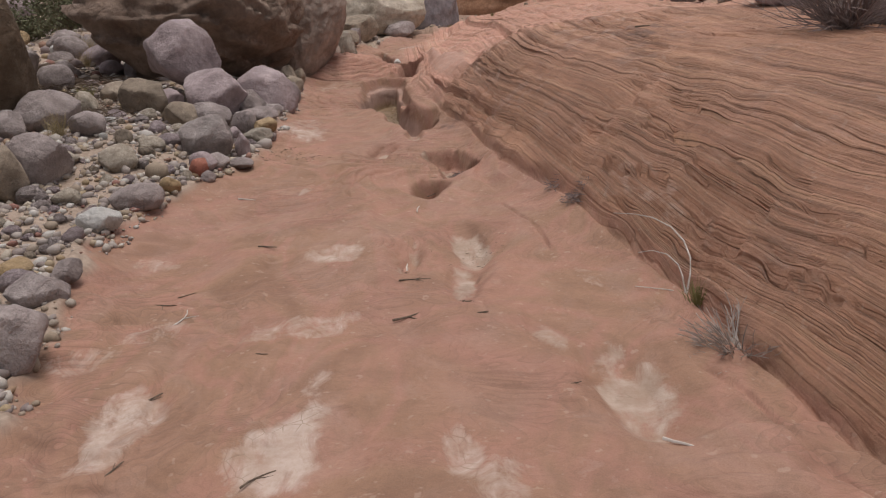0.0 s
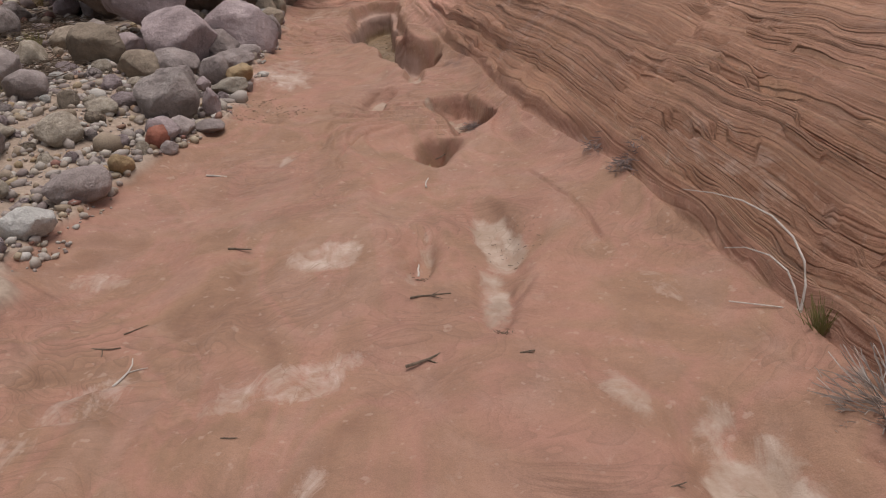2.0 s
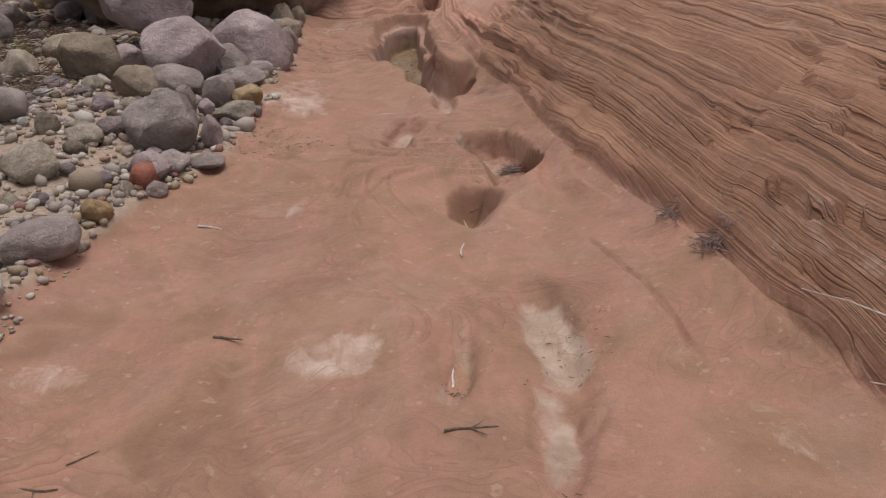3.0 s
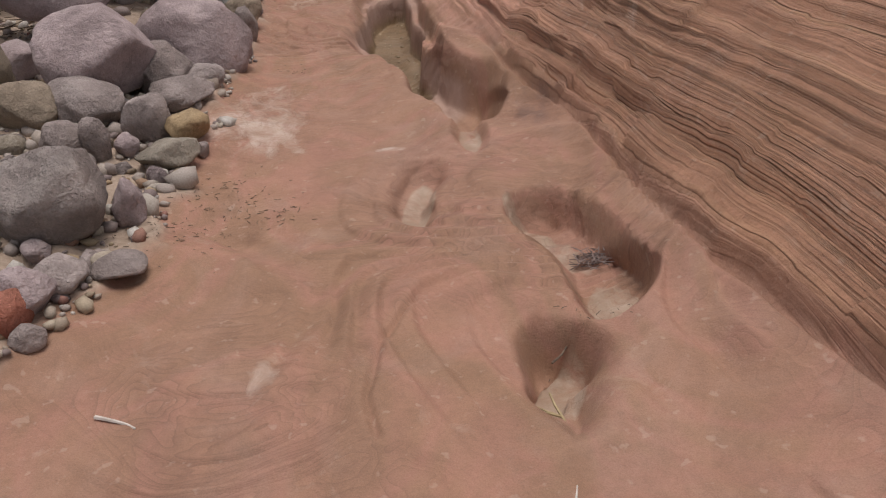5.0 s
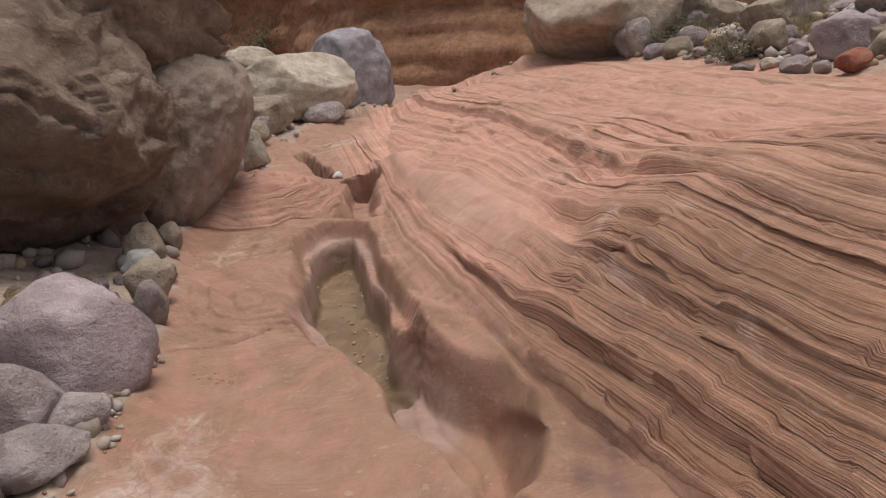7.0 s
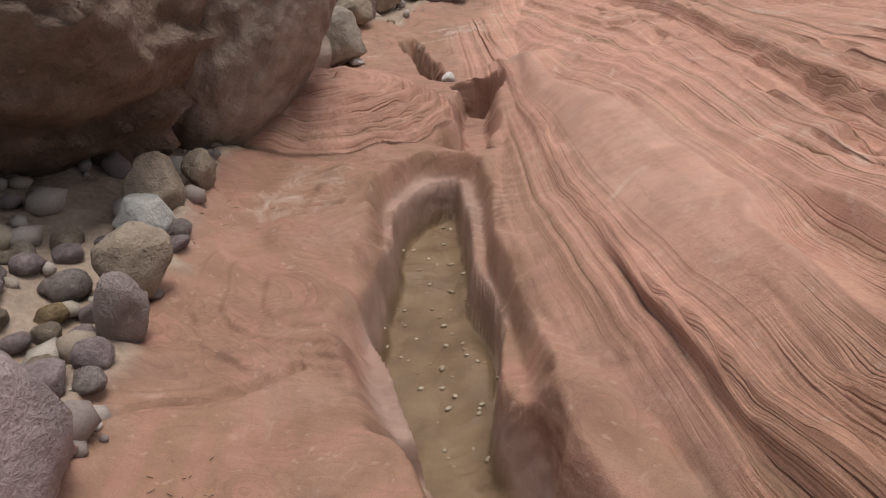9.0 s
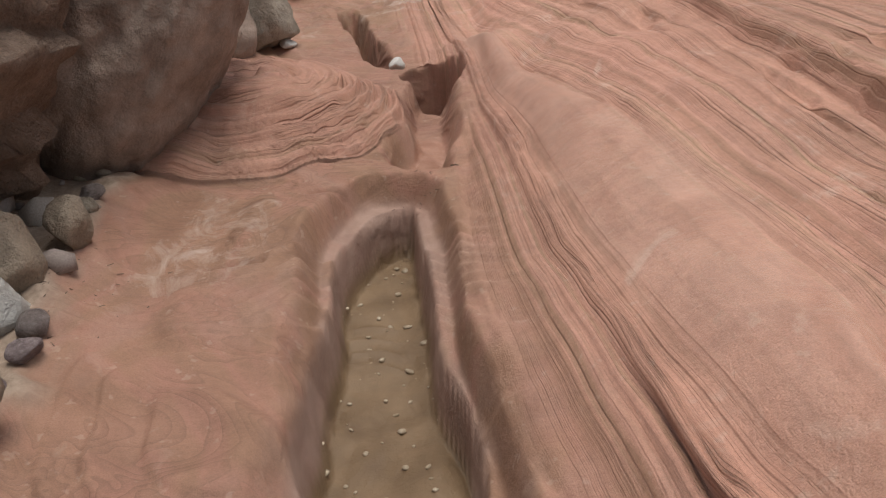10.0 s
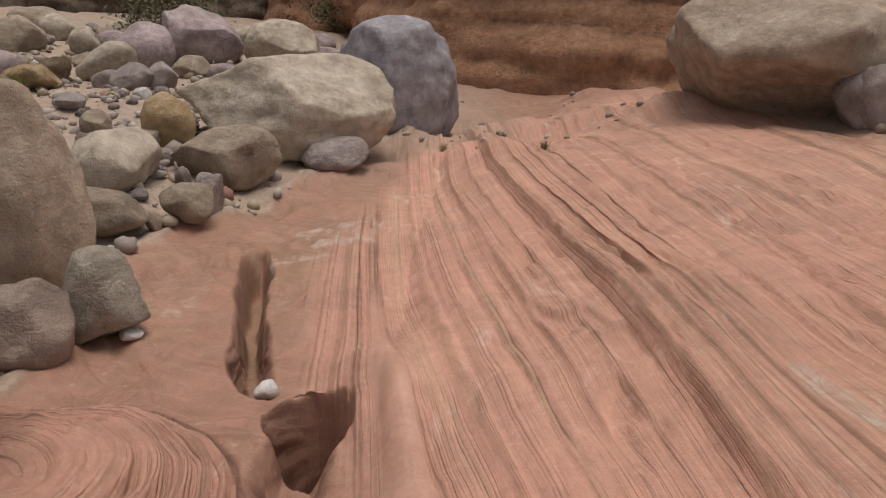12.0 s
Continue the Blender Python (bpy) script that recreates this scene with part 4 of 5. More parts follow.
stone("grey", -1.72, 3.51, 0.15, 0.15, 0.10, 27)
stone("mauve", -4.17, 10.15, 0.30, 0.30, 0.19, 23)
stone("grey", -4.93, 9.45, 0.45, 0.45, 0.35, 28)
stone("dark", -4.36, 7.77, 0.48, 0.48, 1.38, 30)
stone("mauve", -13.20, 27.40, 1.25, 1.25, 0.74, 26)
stone("tan", -10.80, 23.91, 0.90, 0.90, 0.57, 25)
stone("mauve", -9.75, 18.54, 1.00, 1.00, 0.61, 28)
stone("grey", -5.57, 12.86, 0.42, 0.42, 0.30, 24)
stone("grey", -3.39, 6.18, 0.27, 0.27, 0.23, 30)
stone("white", -1.94, 9.67, 0.24, 0.24, 0.19, 28)
stone("tan", -1.96, 9.87, 0.25, 0.25, 0.28, 26)
stone("tan", -1.78, 9.18, 0.24, 0.21, 0.27, 30)
stone("grey", -1.70, 8.89, 0.17, 0.14, 0.27, 32)
stone("tan", -1.86, 10.13, 0.15, 0.15, 0.17, 22)
stone("grey", -1.85, 10.16, 0.07, 0.07, 0.07, 22)
stone("brown", -1.94, 12.90, 0.36, 0.33, 0.42, 28)
stone("flat", -1.75, 13.21, 0.44, 0.31, 0.46, 24)
stone("white", -1.61, 13.19, 0.12, 0.12, 0.06, 22)
stone("big", -2.40, 13.85, 0.64, 0.58, 1.21, 28)
stone("tan", -2.36, 14.72, 0.59, 0.53, 0.32, 23)
stone("tan", -1.89, 15.06, 0.37, 0.37, 0.28, 18)
stone("grey", -1.80, 15.32, 0.21, 0.21, 0.35, 16)
stone("pale", -2.58, 15.53, 0.69, 0.62, 0.46, 22)
stone("tan", -1.91, 16.25, 0.84, 0.67, 0.50, 15)
stone("pale", -1.69, 17.49, 2.09, 1.26, 0.94, 11)
stone("grey", -1.13, 16.99, 0.65, 0.46, 0.30, 8)
stone("blue", -0.62, 19.77, 1.66, 1.49, 1.39, 3)
stone("yellow", -2.57, 16.81, 0.49, 0.39, 0.53, 19)
stone("mauve", -4.33, 23.84, 1.45, 1.45, 1.01, 16)
stone("pale", -2.88, 23.75, 1.27, 1.14, 0.90, 11)
stone("big", 3.01, 16.61, 2.42, 1.94, 1.23, -24)
stone("grey", 3.08, 15.53, 0.37, 0.34, 0.56, -28)
stone("grey", -3.71, 20.12, 0.42, 0.42, 0.41, 19)
stone("grey", -4.01, 20.07, 0.65, 0.65, 0.36, 20)
stone("dark", -5.30, 20.56, 0.50, 0.50, 0.38, 25)
stone("tan", -3.41, 17.30, 0.29, 0.29, 0.25, 23)
stone("tan", -3.71, 21.34, 0.51, 0.51, 0.34, 17)
stone("grey", -2.41, 16.23, 0.15, 0.15, 0.14, 19)
stone("grey", -2.12, 15.73, 0.12, 0.12, 0.22, 18)
stone("tan", -2.04, 14.82, 0.12, 0.12, 0.15, 20)
stone("grey", -4.05, 18.17, 0.33, 0.33, 0.18, 24)
stone("tan", -2.74, 16.64, 0.31, 0.31, 0.17, 20)
stone("yellow", -5.28, 19.91, 0.71, 0.71, 0.32, 26)
stone("grey", 3.13, 15.78, 0.60, 0.54, 0.46, -19)
stone("tan", 3.61, 13.10, 0.42, 0.42, 0.38, -27)
stone("mauve", 3.74, 12.03, 0.56, 0.56, 0.44, -31)
stone("red", 3.30, 11.17, 0.26, 0.21, 0.18, -32)
stone("pale", 3.70, 11.08, 0.31, 0.31, 0.36, -35)
stone("mauve", 4.17, 16.17, 0.47, 0.47, 0.39, -23)
stone("grey", 3.00, 12.44, 0.21, 0.17, 0.11, -25)
stone("pale", 3.18, 12.24, 0.19, 0.17, 0.11, -27)
stone("grey", 3.16, 11.77, 0.27, 0.25, 0.16, -28)
stone("yellow", 3.55, 14.26, 0.26, 0.26, 0.19, -24)
stone("mauve", 3.67, 12.64, 0.22, 0.22, 0.16, -29)
stone("tan", 4.01, 16.65, 0.32, 0.32, 0.21, -21)
stone("tan", 4.46, 14.51, 0.93, 0.74, 0.51, -28)
stone("mauve", 4.38, 12.65, 0.32, 0.32, 0.25, -33)
stone("grey", 3.25, 11.50, 0.16, 0.16, 0.11, -30)
stone("grey", 3.24, 13.99, 0.17, 0.17, 0.12, -23)
stone("grey", 3.95, 14.05, 0.21, 0.21, 0.17, -26)
stone("grey", 3.80, 14.40, 0.26, 0.26, 0.19, -25)
stone("tan", 3.92, 11.78, 0.21, 0.21, 0.20, -33)
stone("mauve", 3.00, 7.77, 0.58, 0.52, 0.48, -21)
stone("grey", 4.02, 8.69, 0.38, 0.34, 0.50, -25)
stone("grey", 4.58, 14.43, 0.57, 0.51, 0.75, -18)
stone("tan", 4.33, 16.34, 1.00, 0.90, 0.59, -15)
stone("mauve", 6.79, 16.26, 0.50, 0.50, 0.38, -23)
stone("mauve", 5.17, 13.63, 0.58, 0.58, 0.29, -21)

# ---- the great blocks over the gravel bar ----
def block(name, label, kind, at, size, turns, seed, **shape):
    data = lump(name, size, seed, level=6, **shape)
    data.materials.append(ROCK[kind])
    ob = new(name, data)
    ob.matrix_world = pose(*at, *turns)
    PLACED.append((at[0], at[1], size[0] / 2))
    return tagged(ob, label, "boulder")


block("boulder", "huge brown sandstone block with an undercut base", "block", (-3.08, 10.22, 0.87), (2.62, 2.75, 2.1), (0, 3, -6), 201, facets=16, cut=0.82, wave=0.09, fine=0.05, square=4.5, under=0.34, layers=0.16)
block("boulder", "grey-brown rounded boulder under the great block", "brown", (-2.06, 11.52, 0.52), (1.0, 1.6, 1.6), (0, 32, 8), 202, facets=4, cut=0.88, wave=0.06)
block("boulder", "tall leaning brown sandstone slab behind the great block", "block", (-2.5, 11.3, 1.6), (1.9, 1.5, 1.7), (0, 28, 4), 203, facets=10, cut=0.78, wave=0.08, fine=0.03, square=3.4, layers=0.14)
block("boulder", "dark rounded boulder beside the gravel bar", "dark", (-3.75, 6.7, 0.75), (0.7, 0.8, 1.5), (0, 4, 0), 204, facets=4, cut=0.85, wave=0.07)


# ---- canyon walls ----
def wall(name, label, line, high, kind_material, seed, lean=0.15, beds=0.35):
    p = np.array(line, float)
    n, rows = 200, 60
    share = np.linspace(0, 1, n)
    run = np.concatenate(([0], np.cumsum(np.hypot(*(p[1:] - p[:-1]).T))))
    run /= run[-1]
    px, py = np.interp(share, run, p[:, 0]), np.interp(share, run, p[:, 1])
    tx, ty = np.gradient(px), np.gradient(py)
    size = np.hypot(tx, ty)
    ox, oy = ty / size, -tx / size
    bm = bmesh.new()
    grid = []
    for j in range(rows + 1):
        h = high * (j / rows) ** 1.3 - 0.9
        out = lean * h + 0.5 * fbm(share * 14, np.full(n, h * 0.5), 4, seed) + 0.14 * fbm(share * 70, np.full(n, h * 3.0), 3, seed + 9)
        step = h * 1.6 + 0.5 * vnoise(share * 12, np.full(n, 1.0), seed)
        out = out + beds * (step - np.floor(step)) * smooth(0.6, 1.4, np.full(n, h))
        grid.append([bm.verts.new((px[i] - ox[i] * out[i], py[i] - oy[i] * out[i], h)) for i in range(n)])
    for j in range(rows):
        for i in range(n - 1):
            bm.faces.new((grid[j][i], grid[j][i + 1], grid[j + 1][i + 1], grid[j + 1][i]))
    data = bpy.data.meshes.new(name)
    bm.normal_update()
    bm.to_mesh(data)
    bm.free()
    data.polygons.foreach_set("use_smooth", np.ones(len(data.polygons), dtype=bool))
    data.materials.append(kind_material)
    thick = (ob := new(name, data)).modifiers.new("depth", "SOLIDIFY")
    thick.thickness = 0.6
    return tagged(ob, label, "canyon wall", kind="structure")


WALL = stone_material("orange_wall_rock", (0.36, 0.19, 0.115), (0.52, 0.28, 0.165), (0.62, 0.36, 0.23), 1.4)
GREY_WALL = stone_material("brown_wall_rock", (0.10, 0.075, 0.055), (0.19, 0.145, 0.11), (0.28, 0.22, 0.17), 2.0)
wall("canyon_wall_far", "orange sandstone canyon wall, dark near its overhang", ((-22, 52), (-9, 44), (-3.6, 36), (-1.6, 28), (-0.4, 25.5), (2.5, 24), (8, 25), (14, 22), (22, 14)), 9, WALL, 301, 0.15, 0.2)
wall("canyon_wall_left", "brown rubbly canyon slope behind shrubs", ((-30, -4), (-22, 12), (-14, 26), (-8, 38), (-4, 46)), 11, GREY_WALL, 302, 0.5, 0.05)


# ---- loose stones that fill the bars ----
FILL = {kind: [lump("stone_shape", (1, 1, 1), 400 + 10 * i + j, level=3, facets=6, cut=0.78, wave=0.12, fine=0.03) for j in range(4)]
        for i, kind in enumerate(("mauve", "grey", "tan", "pale", "yellow", "red", "white"))}
for kind, shapes in FILL.items():
    for data in shapes:
        data.materials.append(ROCK[kind])
KINDS = ("mauve",) * 9 + ("grey",) * 10 + ("tan",) * 6 + ("pale",) * 3 + ("yellow",) + ("white",)


def free(x, y, r):
    return all((x - px) ** 2 + (y - py) ** 2 > (0.85 * (r + pr)) ** 2 for px, py, pr in PLACED)


def fill(count, area, sizes, seed, edge):
    """Cobbles laid wherever there is room."""
    rng = random.Random(seed)
    made = tries = 0
    while made < count and tries < count * 40:
        tries += 1
        x, y = rng.uniform(*area[0]), rng.uniform(*area[1])
        size = sizes[0] + (sizes[1] - sizes[0]) * rng.random() ** 2.2
        if not edge(x, y, size) or not free(x, y, size / 2):
            continue
        kind = rng.choice(KINDS)
        ob = new("cobble" if size < 0.34 else "boulder", rng.choice(FILL[kind]))
        wide, tall = rng.uniform(0.75, 1.0), rng.uniform(0.5, 0.85)
        ob.matrix_world = pose(x, y, height(x, y) + size * tall * 0.28, rng.uniform(-15, 15), rng.uniform(-15, 15), rng.uniform(0, 360)) @ Matrix.Diagonal((size, size * wide, size * tall, 1))
        PLACED.append((x, y, size / 2))
        tagged(ob, WORDS[kind] + " rounded stone lying among gravel", "stone", "stones of the wash")
        made += 1


def on_bar(x, y, size):
    return x < np.interp(y, BAR_Y, BAR_X) - 0.4 * size


def on_bank(x, y, size):
    return x > np.interp(y, BANK_Y, BANK_X) + 0.4 * size


fill(150, ((-3.2, -1.4), (1.8, 8.2)), (0.07, 0.26), 1, on_bar)
fill(40, ((-2.4, -1.5), (8.2, 10.6)), (0.10, 0.24), 2, on_bar)
fill(60, ((-7.5, -3.0), (5.0, 14)), (0.34, 0.62), 3, on_bar)
fill(40, ((-4.2, -1.4), (13.0, 20)), (0.14, 0.30), 4, on_bar)
fill(75, ((-9, -1.5), (18.5, 30)), (0.36, 1.2), 5, on_bar)
fill(45, ((2.6, 6.5), (6.5, 19)), (0.34, 0.6), 6, on_bank)


def pebble_material():
    k = Kit("mixed_pebbles")
    island = k.n.new("ShaderNodeNewGeometry").outputs["Random Per Island"]
    colour = k.ramp(island, (0.0, (0.24, 0.19, 0.18)), (0.2, (0.34, 0.29, 0.26)), (0.4, (0.42, 0.37, 0.33)), (0.6, (0.32, 0.25, 0.18)), (0.78, (0.55, 0.52, 0.48)), (0.92, (0.38, 0.29, 0.18)), (0.98, (0.30, 0.16, 0.13)))
    fine = k.noise(140, 3, 0.65)
    colour = k.mix(0.5, colour, k.ramp(fine, (0.3, 0.5), (0.7, 1.0)), "MULTIPLY")
    return k.done(colour, 0.9, k.bump(fine, 0.003, 0.6), 0.2)


PEBBLES = pebble_material()


def ball_template(level, seed):
    bm = bmesh.new()
    bmesh.ops.create_icosphere(bm, subdivisions=level, radius=0.5)
    bm.verts.ensure_lookup_table()
    off = Vector((seed * 2.3, seed, 1.0))
    v = np.array([tuple(w.co * (1 + 0.35 * noise.noise(w.co * 2.2 + off))) for w in bm.verts])
    f = np.array([[w.index for w in face.verts] for face in bm.faces])
    bm.free()
    return v, f


def heap(name, label, category, material, places, sizes, templates, seed, squash=(0.45, 0.9), bed_in=0.22):
    """Very many small pieces in one mesh."""
    rng = np.random.default_rng(seed)
    z = terrain(places[:, 0], places[:, 1])[0]
    verts, faces, at = [], [], 0
    for i, (x, y) in enumerate(places):
        v, f = templates[i % len(templates)]
        a = rng.uniform(0, 6.283)
        c, s = math.cos(a), math.sin(a)
        dims = sizes[i] * np.array((1.0, rng.uniform(0.65, 1.0), rng.uniform(*squash)))
        w = v * dims
        tilt = rng.uniform(-0.3, 0.3)
        w = np.stack((w[:, 0] * c - w[:, 1] * s, w[:, 0] * s + w[:, 1] * c, w[:, 2] + tilt * w[:, 0]), 1)
        verts.append(w + (x, y, z[i] + dims[2] * bed_in))
        faces.append(f + at)
        at += len(v)
    verts, faces = np.concatenate(verts), np.concatenate(faces)
    data = bpy.data.meshes.new(name)
    data.vertices.add(len(verts))
    data.vertices.foreach_set("co", verts.astype(np.float32).ravel())
    data.loops.add(faces.size)
    data.loops.foreach_set("vertex_index", faces.ravel().astype(np.int32))
    data.polygons.add(len(faces))
    data.polygons.foreach_set("loop_start", np.arange(0, faces.size, 3, dtype=np.int32))
    data.update(calc_edges=True)
    data.polygons.foreach_set("use_smooth", np.ones(len(faces), dtype=bool))
    data.materials.append(material)
    return tagged(new(name, data), label, category, kind="stuff")


def sow(count, area, seed, test):
    rng = np.random.default_rng(seed)
    x, y = rng.uniform(*area[0], count), rng.uniform(*area[1], count)
    keep = test(x, y)
    return np.stack((x[keep], y[keep]), 1)


ROUND = [ball_template(1, k) for k in range(6)]
bar_near = sow(42000, ((-7.0, -1.0), (-4.0, 8.6)), 11, lambda x, y: (x < np.interp(y, BAR_Y, BAR_X) + 0.02 + 0.1 * vnoise(x * 5, y * 5, 9)) & (lattice(np.floor(x * 991), np.floor(y * 997), 3) < smooth(-5.5, -2.6, x) * smooth(-3.0, 2.2, y) + 0.06))
heap("gravel", "mixed grey, tan and whitish gravel of the bar", "gravel", PEBBLES, bar_near, 0.014 + 0.075 * np.random.default_rng(1).random(len(bar_near)) ** 2.5, ROUND, 21)
bar_far = sow(9000, ((-13, -1.2), (4.0, 30)), 12, lambda x, y: (x < np.interp(y, BAR_Y, BAR_X) + 0.02) & (lattice(np.floor(x * 991), np.floor(y * 997), 4) < smooth(-12, -6, x) * smooth(4, 8.5, y) * smooth(30, 22, y)))
heap("gravel", "coarse mixed gravel between the boulders", "gravel", PEBBLES, bar_far, 0.03 + 0.16 * np.random.default_rng(2).random(len(bar_far)) ** 2, ROUND, 22)
bank_all = sow(8000, ((1.8, 11), (1.0, 22)), 13, lambda x, y: (x > np.interp(y, BANK_Y, BANK_X) + 0.1 * vnoise(x * 3, y * 3, 8)) & (lattice(np.floor(x * 991), np.floor(y * 997), 5) < smooth(10.5, 6, x) * smooth(1, 6.5, y)))
heap("gravel", "coarse mixed gravel of the far bank", "gravel", PEBBLES, bank_all, 0.04 + 0.14 * np.random.default_rng(3).random(len(bank_all)) ** 2, ROUND, 23)
sand_end = sow(110, ((-1.2, 1.8), (17.0, 22)), 14, lambda x, y: vnoise(x, y, 7) > -0.1)
heap("gravel", "scattered stones on the sand below the far wall", "gravel", PEBBLES, sand_end, 0.03 + 0.10 * np.random.default_rng(4).random(len(sand_end)) ** 2, ROUND, 24)
pool_bits = sow(420, ((-1.1, -0.5), (8.7, 10.8)), 15, lambda x, y: terrain(x, y)[1]["mud_and_shade"] > 0.6)[:90]
FLAKES = plain("pale_wood_chips", (0.28, 0.22, 0.15), (0.52, 0.44, 0.34), 30)
heap("debris", "pale chips and small pebbles on the damp pool floor", "debris", FLAKES, pool_bits, 0.008 + 0.03 * np.random.default_rng(5).random(len(pool_bits)) ** 2, ROUND, 25, (0.25, 0.6))


# ---- dry wood, twigs and plants ----
BARK = plain("weathered_twig", (0.07, 0.05, 0.04), (0.2, 0.15, 0.11), 60)
BLEACHED = plain("bleached_twig", (0.42, 0.37, 0.33), (0.62, 0.57, 0.52), 40)
STRAW = plain("dry_straw", (0.26, 0.2, 0.11), (0.45, 0.37, 0.22), 30)
SAGE = plain("grey_green_leaf", (0.07, 0.075, 0.04), (0.15, 0.15, 0.09), 12)
GREEN = plain("yellow_green_blade", (0.14, 0.14, 0.05), (0.30, 0.27, 0.12), 14)
PALE_TWIG = plain("pale_grey_twig", (0.25, 0.21, 0.19), (0.42, 0.37, 0.33), 30)
PURPLE = plain("purple_grey_twig", (0.13, 0.10, 0.095), (0.27, 0.21, 0.19), 30)


def tube(bm, points, r0, r1, sides=4):
    """A tapered, bent stem."""
    rings = []
    n = len(points)
    for i, p in enumerate(points):
        way = (points[min(i + 1, n - 1)] - points[max(i - 1, 0)]).normalized()
        a = way.orthogonal().normalized()
        b = way.cross(a)
        r = r0 + (r1 - r0) * i / (n - 1)
        rings.append([bm.verts.new(p + (a * math.cos(6.2832 * k / sides) + b * math.sin(6.2832 * k / sides)) * r) for k in range(sides)])
    for low, top in zip(rings, rings[1:]):
        for k in range(sides):
            bm.faces.new((low[k], low[(k + 1) % sides], top[(k + 1) % sides], top[k]))
    bm.faces.new(rings[0][::-1])
    bm.faces.new(rings[-1])


def part(name, bm, material, parent=None, label=""):
    data = bpy.data.meshes.new(name)
    bm.normal_update()
    bm.to_mesh(data)
    bm.free()
    data.materials.append(material)
    ob = new(name, data)
    if parent:
        ob.parent = parent
    if label:
        ob["label"] = label
    return ob


def spray(rng, base, way, length, bend, steps=5):
    points, p, w = [], Vector(base), Vector(way).normalized()
    for _ in range(steps):
        points.append(p.copy())
        w = (w + Vector((rng.uniform(-bend, bend), rng.uniform(-bend, bend), rng.uniform(-bend, bend) * 0.7))).normalized()
        p = p + w * length / (steps - 1)
    return points


def dry_bush(x, y, size, stems, material, label, seed, leaf=None, leaves=0, spread=1.0):
    rng = random.Random(seed)
    root = new("dry_bush")
    root.matrix_world = pose(x, y, height(x, y) - 0.01)
    crown, sheaf = bmesh.new(), [bmesh.new() for _ in range(8)]
    for i in range(stems):
        bm = sheaf[i % 8]
        a, up = rng.uniform(0, 6.283), rng.uniform(0.25, 1.2)
        way = (math.cos(a) * spread, math.sin(a) * spread, up)
        pts = spray(rng, (rng.gauss(0, 0.05) * size, rng.gauss(0, 0.05) * size, 0), way, size * rng.uniform(0.5, 1.0), 0.22)
        tube(bm, pts, 0.006 * size ** 0.5, 0.0015, 3)
        for k in range(3):
            j = rng.randint(1, 3)
            twig = spray(rng, pts[j], (way[0] + rng.uniform(-0.8, 0.8), way[1] + rng.uniform(-0.8, 0.8), up + rng.uniform(-0.2, 0.6)), size * rng.uniform(0.2, 0.45), 0.3, 4)
            tube(bm, twig, 0.0035 * size ** 0.5, 0.001, 3)
            if leaf:
                for _ in range(leaves):
                    c = rng.choice(twig) + Vector((rng.gauss(0, 1), rng.gauss(0, 1), rng.gauss(0, 1))) * 0.05 * size
                    u = Vector((rng.uniform(-1, 1), rng.uniform(-1, 1), rng.uniform(-1, 1))).normalized() * rng.uniform(0.012, 0.03) * (0.5 + size)
                    v = u.orthogonal() * 0.4
                    crown.faces.new([crown.verts.new(q) for q in (c - u, c + v, c + u, c - v)])
    for bm in sheaf:
        part("branch", bm, material, root)
    if leaf:
        part("foliage", crown, leaf, root)
    else:
        crown.free()
    return tagged(root, label, "bush")


def grass_tuft(x, y, size, blades, material, label, seed, z=None, lean=(0, 0)):
    rng = random.Random(seed)
    bm = bmesh.new()
    for _ in range(blades):
        a, out = rng.uniform(0, 6.283), rng.uniform(0.1, 0.8)
        way = (math.cos(a) * out + lean[0], math.sin(a) * out + lean[1], 1.0)
        pts = spray(rng, (rng.gauss(0, 0.08) * size, rng.gauss(0, 0.08) * size, -0.01), way, size * rng.uniform(0.4, 1.0), 0.16, 4)
        tube(bm, pts, 0.0022, 0.0006, 3)
    ob = part("grass_tuft", bm, material)
    ob.matrix_world = pose(x, y, height(x, y) if z is None else z)
    return tagged(ob, label, "grass")


def twig(x, y, length, turn, material, seed, label, thick=0.004, forks=1):
    rng = random.Random(seed)
    bm = bmesh.new()
    pts = spray(rng, (-length / 2, 0, 0), (1, 0, 0), length, 0.25, 5)
    pts = [Vector((p.x, p.y, abs(p.z) * 0.2)) for p in pts]
    tube(bm, pts, thick, thick * 0.5, 5)
    for _ in range(forks):
        side = spray(rng, pts[2], (0.7, rng.choice((-0.6, 0.6)), 0.1), length * 0.4, 0.2, 3)
        tube(bm, [Vector((p.x, p.y, abs(p.z) * 0.2)) for p in side], thick * 0.6, thick * 0.3, 4)
    ob = part("twig", bm, material)
    ob.matrix_world = pose(x, y, height(x, y) + thick * 0.6, 0, 0, turn)
    return tagged(ob, label, "twig", "twigs on the slab")


def litter(name, label, places, lengths, material, seed, lift=0.0):
    """A drift of small sticks."""
    rng = random.Random(seed)
    bm = bmesh.new()
    zs = terrain(places[:, 0], places[:, 1])[0]
    for (x, y), z, n in zip(places, zs, lengths):
        a = rng.uniform(0, 6.283)
        pts = spray(rng, (x, y, z + 0.004 + rng.random() * lift), (math.cos(a), math.sin(a), rng.uniform(-0.05, 0.15)), n, 0.2, 3)
        tube(bm, pts, 0.0012 + 0.025 * n, 0.001 + 0.012 * n, 3)
    return tagged(part(name, bm, material), label, "debris", kind="stuff")


def around(cx, cy, spread, count, seed):
    return np.random.default_rng(seed).normal((cx, cy), spread, (count, 2))


